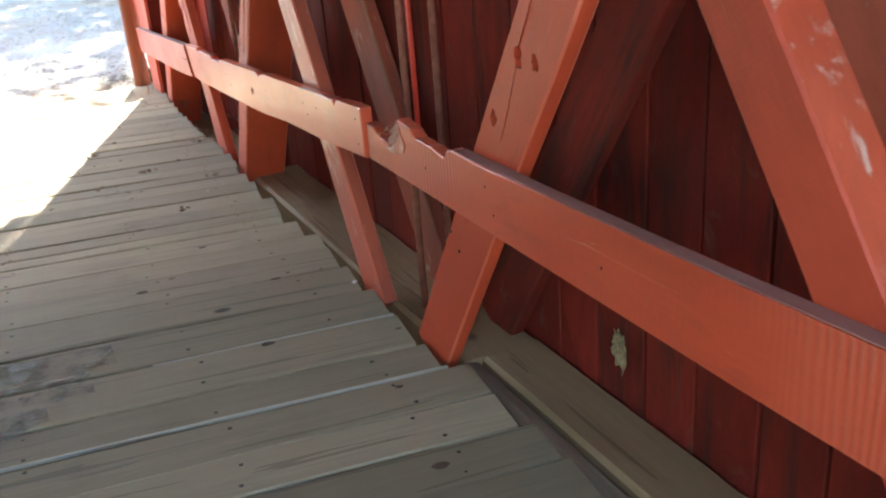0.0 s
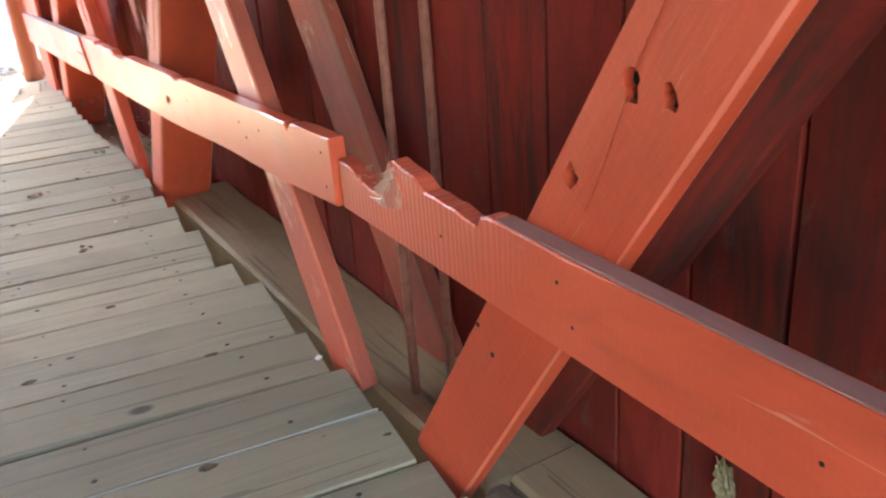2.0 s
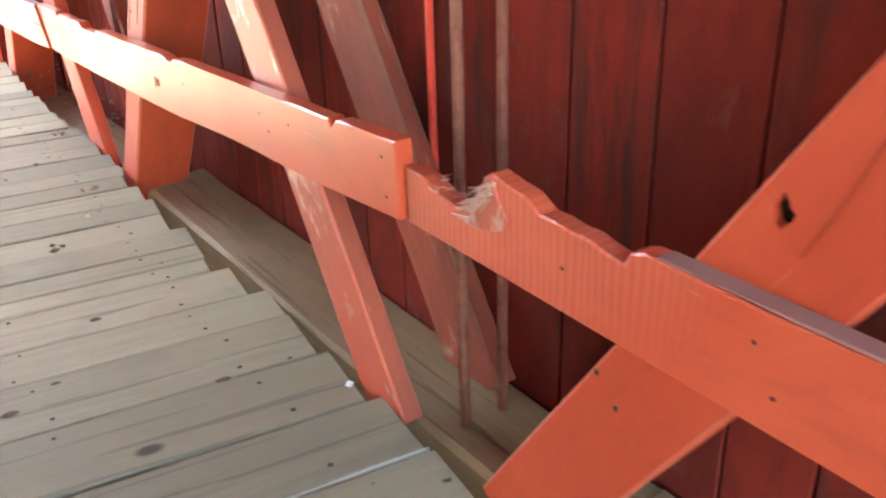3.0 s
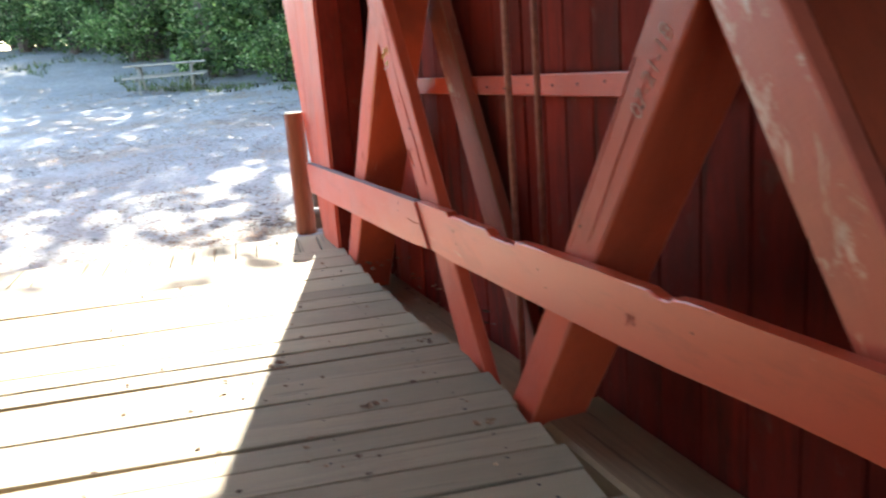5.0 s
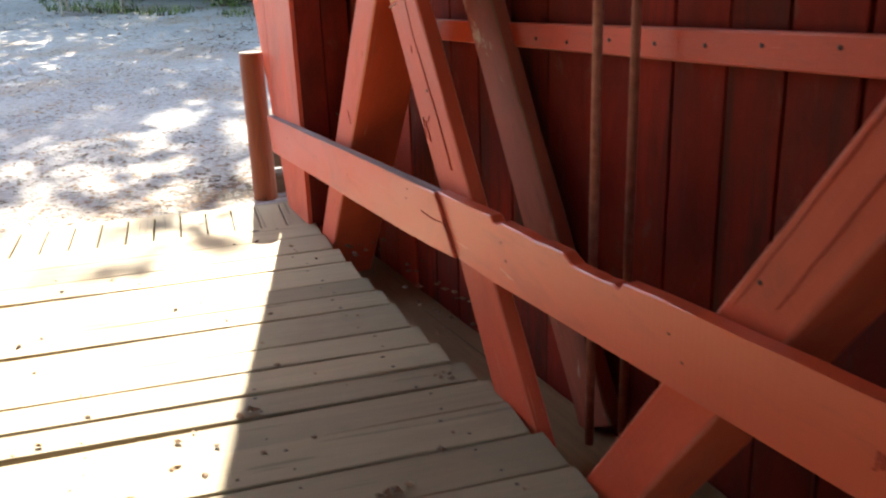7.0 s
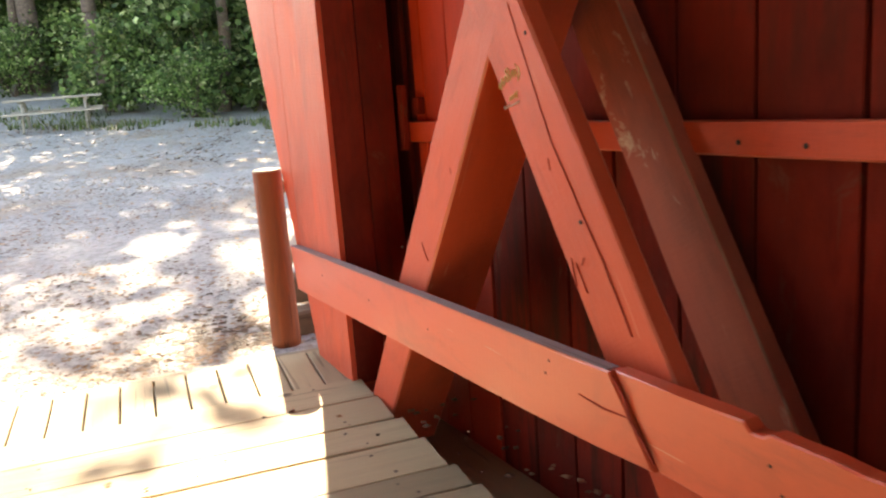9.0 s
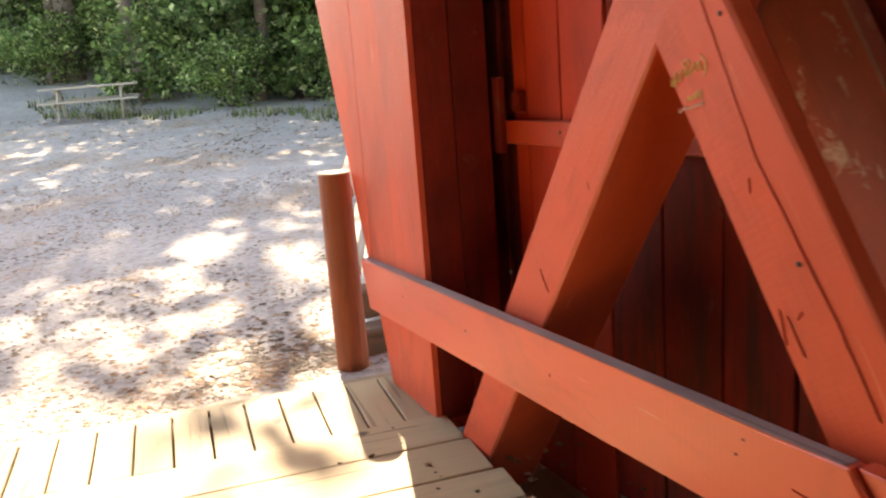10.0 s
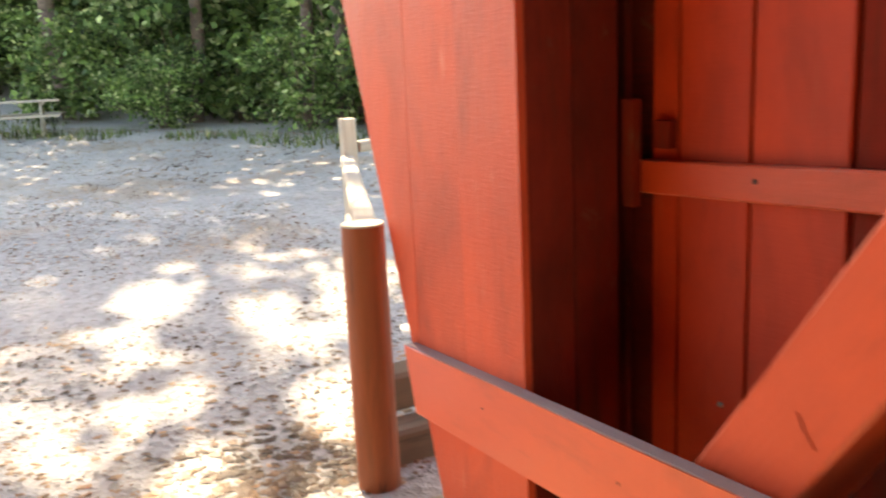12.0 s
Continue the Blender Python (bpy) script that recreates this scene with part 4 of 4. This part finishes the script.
def scatter(name, n, area, size, material, seed, label, category, flat=0.35, height=ground_z, lift=0.0):
    """Many small loose pieces lying on the ground, in one object."""
    rnd = np.random.default_rng(seed)
    verts, faces = [], []
    for i in range(n):
        x, y = area(rnd)
        s = size * (0.5 + rnd.random())
        z = height(y) + lift
        a = rnd.random() * 6.283
        c, q = math.cos(a), math.sin(a)
        b = len(verts)
        h = s * flat
        for px, py, pz in ((1, 0, 0.3), (0.1, 0.8, 0.2), (-1, 0.1, 0.4), (0, -0.75, 0.3), (0, 0, 1), (0, 0, -0.4)):
            px, py = px + rnd.uniform(-0.2, 0.2), py + rnd.uniform(-0.2, 0.2)
            verts.append((x + s * (px * c - py * q), y + s * (px * q + py * c), z + h * pz))
        for k in range(4):
            faces.append((b + k, b + (k + 1) % 4, b + 4))
            faces.append((b + (k + 1) % 4, b + k, b + 5))
    me = bpy.data.meshes.new(name)
    me.from_pydata(verts, [], faces)
    me.materials.append(material)
    return tagged(new(name, me), label, category, kind="stuff")


scatter("gravel", 9000, lambda r: (r.uniform(-3, 2.2), 8.75 + 7 * r.random() ** 1.7), 0.010, STONE, 1, "loose grey gravel stones on the lot", "gravel", 0.5)
scatter("leaf_litter", 6500, lambda r: (r.uniform(-3, 2.5), 8.75 + 10 * r.random() ** 1.5), 0.018, LITTER, 2, "brown leaf litter scattered over the gravel", "leaves", 0.3)
scatter("leaf_litter", 420, lambda r: (0.75 + r.normal() * 0.3, 8.85 + abs(r.normal()) * 0.28), 0.024, LITTER, 4, "brown leaves gathered at the deck end", "leaves", 0.35)
scatter("leaf_litter", 5200, lambda r: edge_place(r.uniform(-8, 16), 1.4 - 5.0 * r.random() ** 1.6), 0.028, LITTER, 5, "brown leaf litter below the shrubs", "leaves", 0.3)


def grass():
    rnd = np.random.default_rng(8)
    verts, faces = [], []
    for i in range(3600):
        x, y = edge_place(rnd.uniform(-6, 14), rnd.uniform(-0.6, 1.8))
        if noise.noise(Vector((x * 0.5, y * 0.5, 0))) < 0.0:
            continue
        z = ground_z(min(y, 31)) + (max(0, y - 26) * 0.12)
        h, a = rnd.uniform(0.06, 0.2), rnd.random() * 6.28
        dx, dy = math.cos(a) * 0.016, math.sin(a) * 0.016
        b = len(verts)
        verts += [(x - dx, y - dy, z), (x + dx, y + dy, z), (x + dy * 4, y - dx * 4, z + h)]
        faces.append((b, b + 1, b + 2))
    me = bpy.data.meshes.new("grass")
    me.from_pydata(verts, [], faces)
    me.materials.append(GRASS)
    tagged(new("grass", me), "patchy green grass below the shrubs", "grass", kind="stuff")


grass()


# ---- deck ----
SKEW = -0.13
EDGES = [8.0, 7.74, 7.477, 7.26, 6.993, 6.821, 6.636, 6.366, 6.18, 6.003, 5.84, 5.648, 5.431, 5.219, 5.056, 4.893, 4.70, 4.51, 4.31, 4.12, 3.979, 3.871, 3.628,
         3.424, 3.152, 2.86, 2.594, 2.317, 2.126, 1.905, 1.70, 1.5, 1.27, 1.06]
Y = 1.06
while Y > -1.6:
    Y -= 0.2
    EDGES.append(Y)


def deck():
    floor = tagged(thing("floor"), "weathered grey-brown plank deck with gaps, knots and nails", "floor", kind="structure")
    rnd = random.Random(11)
    nails = bmesh.new()
    for i, (y1, y0) in enumerate(zip(EDGES, EDGES[1:])):
        gap = 0.016 if abs(y1 - 2.594) < 0.01 or abs(y1 - 2.126) < 0.01 else rnd.choice((0.006, 0.008, 0.011))
        w = y1 - y0 - gap
        c = (y1 - gap + y0) / 2
        end = (1.0 if 3.95 < y1 < 5.1 else 1.035 if y1 > 2.2 else 1.07) + rnd.uniform(-0.028, 0.02)
        z = -0.026 + rnd.uniform(-0.004, 0.003)
        s = SKEW + rnd.uniform(-0.012, 0.012)
        a, b = (-2.45, c - s * (1.0 + 2.45), z), (end, c + s * (end - 1.0), z)
        o = beam("plank", a, b, w * math.cos(SKEW), 0.052, PLANK, floor, up=(0, 0, 1), chamfer=0.004, segments=10, rough=0.0025, seed=i)
        for x in (0.82, 0.28, -0.3, -0.9):
            for q in (-0.3, 0.3):
                px, py = x + rnd.uniform(-0.03, 0.03), c + s * (x - 1.0) + q * w + rnd.uniform(-0.015, 0.015)
                m = Matrix.Translation((px, py, z + 0.0265))
                bmesh.ops.create_circle(nails, cap_ends=True, radius=rnd.uniform(0.005, 0.009), segments=7, matrix=m)
    # pale strips added for the light lines in three deck gaps
    for y, x0 in ((2.598, 0.15), (2.13, -0.5), (1.27, 0.55)):
        xe = 1.03
        beam("seam_strip", (x0, y + SKEW * (x0 - 1.0) - 0.004, -0.008), (xe, y + SKEW * (xe - 1.0) - 0.004, -0.006), 0.008, 0.012, GAP_LIGHT, floor, "pale strip added for the bright line of light in a deck gap", up=(0, 0, 1), chamfer=0.002)
    n = part("nails", nails, DARKIRON, floor)
    n["kind"] = "stuff"
    # boards laid lengthwise at the deck end
    u, v = Vector((math.cos(SKEW), math.sin(SKEW), 0)), Vector((-math.sin(SKEW), math.cos(SKEW), 0))
    o = Vector((1.06, 8.0, -0.03))
    for i in range(24):
        a = o - u * (0.075 + 0.146 * i) + v * (-0.01 + SKEW * 0)
        b = a + v * (0.49 + rnd.uniform(-0.012, 0.012))
        beam("end_board", a, b, 0.138, 0.05, PLANK, floor, up=(0, 0, 1), chamfer=0.004, segments=3, rough=0.002, seed=i + 80)
    a = o + v * 0.53 + u * 0.03 - Vector((0, 0, 0.035))
    beam("end_sill", a, a - u * 3.5, 0.07, 0.09, PLANK, floor, up=(0, 0, 1), seed=5)
    return floor


DECK = deck()

scatter("dry_leaves", 60, lambda r: (r.uniform(-0.6, 0.95), r.uniform(4.6, 7.8)), 0.014, LITTER, 6, "a few curled dry leaves lying on the deck", "leaves", 0.5, lambda y: 0.004)
scatter("dry_leaves", 70, lambda r: (r.uniform(1.08, 1.38), r.uniform(5.9, 7.9)), 0.017, LITTER, 7, "dry leaves caught on the bottom chord", "leaves", 0.4, lambda y: -0.02)

for n, (x, y) in enumerate(((0.945, 5.90), (0.49, 5.30), (0.23, 5.96), (0.566, 4.385), (0.85, 4.95))):
    scatter("dry_leaf", 5, lambda r: (x + r.normal() * 0.016, y + r.normal() * 0.016), 0.017, LITTER, 20 + n, "small curled heap of dry brown leaf on the deck", "leaf", 0.7, lambda q: 0.006)


def knots():
    """Dark knots in the deck boards."""
    rnd = random.Random(6)
    for x, y, r in ((0.545, 2.618, 0.026), (0.21, 3.383, 0.024), (0.735, 3.185, 0.022), (0.538, 3.763, 0.02), (0.348, 3.461, 0.014), (0.318, 4.211, 0.022), (0.833, 2.08, 0.016), (0.766, 1.63, 0.026), (0.935, 3.172, 0.009), (0.992, 2.461, 0.012), (-0.2, 2.9, 0.02), (0.12, 4.62, 0.016), (0.35, 4.8, 0.014)):
        bm = bmesh.new()
        ring = [bm.verts.new((r * (1 + rnd.uniform(-0.2, 0.2)) * math.cos(i * 0.628), 0.62 * r * (1 + rnd.uniform(-0.2, 0.2)) * math.sin(i * 0.628), 0)) for i in range(10)]
        inner = [bm.verts.new((v.co.x * 0.55, v.co.y * 0.55, 0.0015)) for v in ring]
        for i in range(10):
            bm.faces.new((ring[i], ring[(i + 1) % 10], inner[(i + 1) % 10], inner[i]))
        bm.faces.new(inner)
        k = part("knot", bm, KNOT, DECK, "dark oval knot")
        k.matrix_world = pose(x, y, 0.0025, 0, 0, math.degrees(SKEW))


knots()


def stain():
    """A damp dark blotch on the deck boards."""
    rnd = random.Random(3)
    bm = bmesh.new()
    for y0, y1, xa, xb in ((2.80, 2.985, -0.40, 0.04), (2.61, 2.79, -0.47, -0.05), (2.43, 2.60, -0.50, -0.20)):
        n = 14
        low = [bm.verts.new((xa + (xb - xa) * i / n, y0 + SKEW * (xa + (xb - xa) * i / n + 0.2) + rnd.uniform(0, 0.02), 0)) for i in range(n + 1)]
        top = [bm.verts.new((v.co.x + rnd.uniform(-0.01, 0.01), y1 + SKEW * (v.co.x + 0.2) - rnd.uniform(0, 0.02), 0)) for v in low]
        for i in range(n):
            bm.faces.new((low[i], low[i + 1], top[i + 1], top[i]))
    k = Nodes("damp_stain")
    n1 = k.noise(k.pos, 7.0, 5.0, 0.7)
    k.done((0.05, 0.045, 0.042), 0.55)
    k.tree.links.new(k.ramp(n1, 0.40, 0.60, 0.0, 0.75), k.bsdf.inputs["Alpha"])
    ob = part("stain", bm, k.mat, DECK, "dark damp blotch on the planks")
    ob.location = (0, 0, 0.0055)


def paper_scrap():
    rnd = random.Random(8)
    bm = bmesh.new()
    grid = [[bm.verts.new((i * 0.007, j * 0.010, 0.005 * rnd.random())) for i in range(4)] for j in range(3)]
    for a, b in zip(grid, grid[1:]):
        for i in range(3):
            bm.faces.new((a[i], a[i + 1], b[i + 1], b[i]))
    ob = part("paper_scrap", bm, PAPER)
    ob.matrix_world = pose(1.0, 2.925, 0.006, 0, -12, 30)
    tagged(ob, "small crumpled white paper scrap at the plank ends", "scrap")


stain()
paper_scrap()
settle()
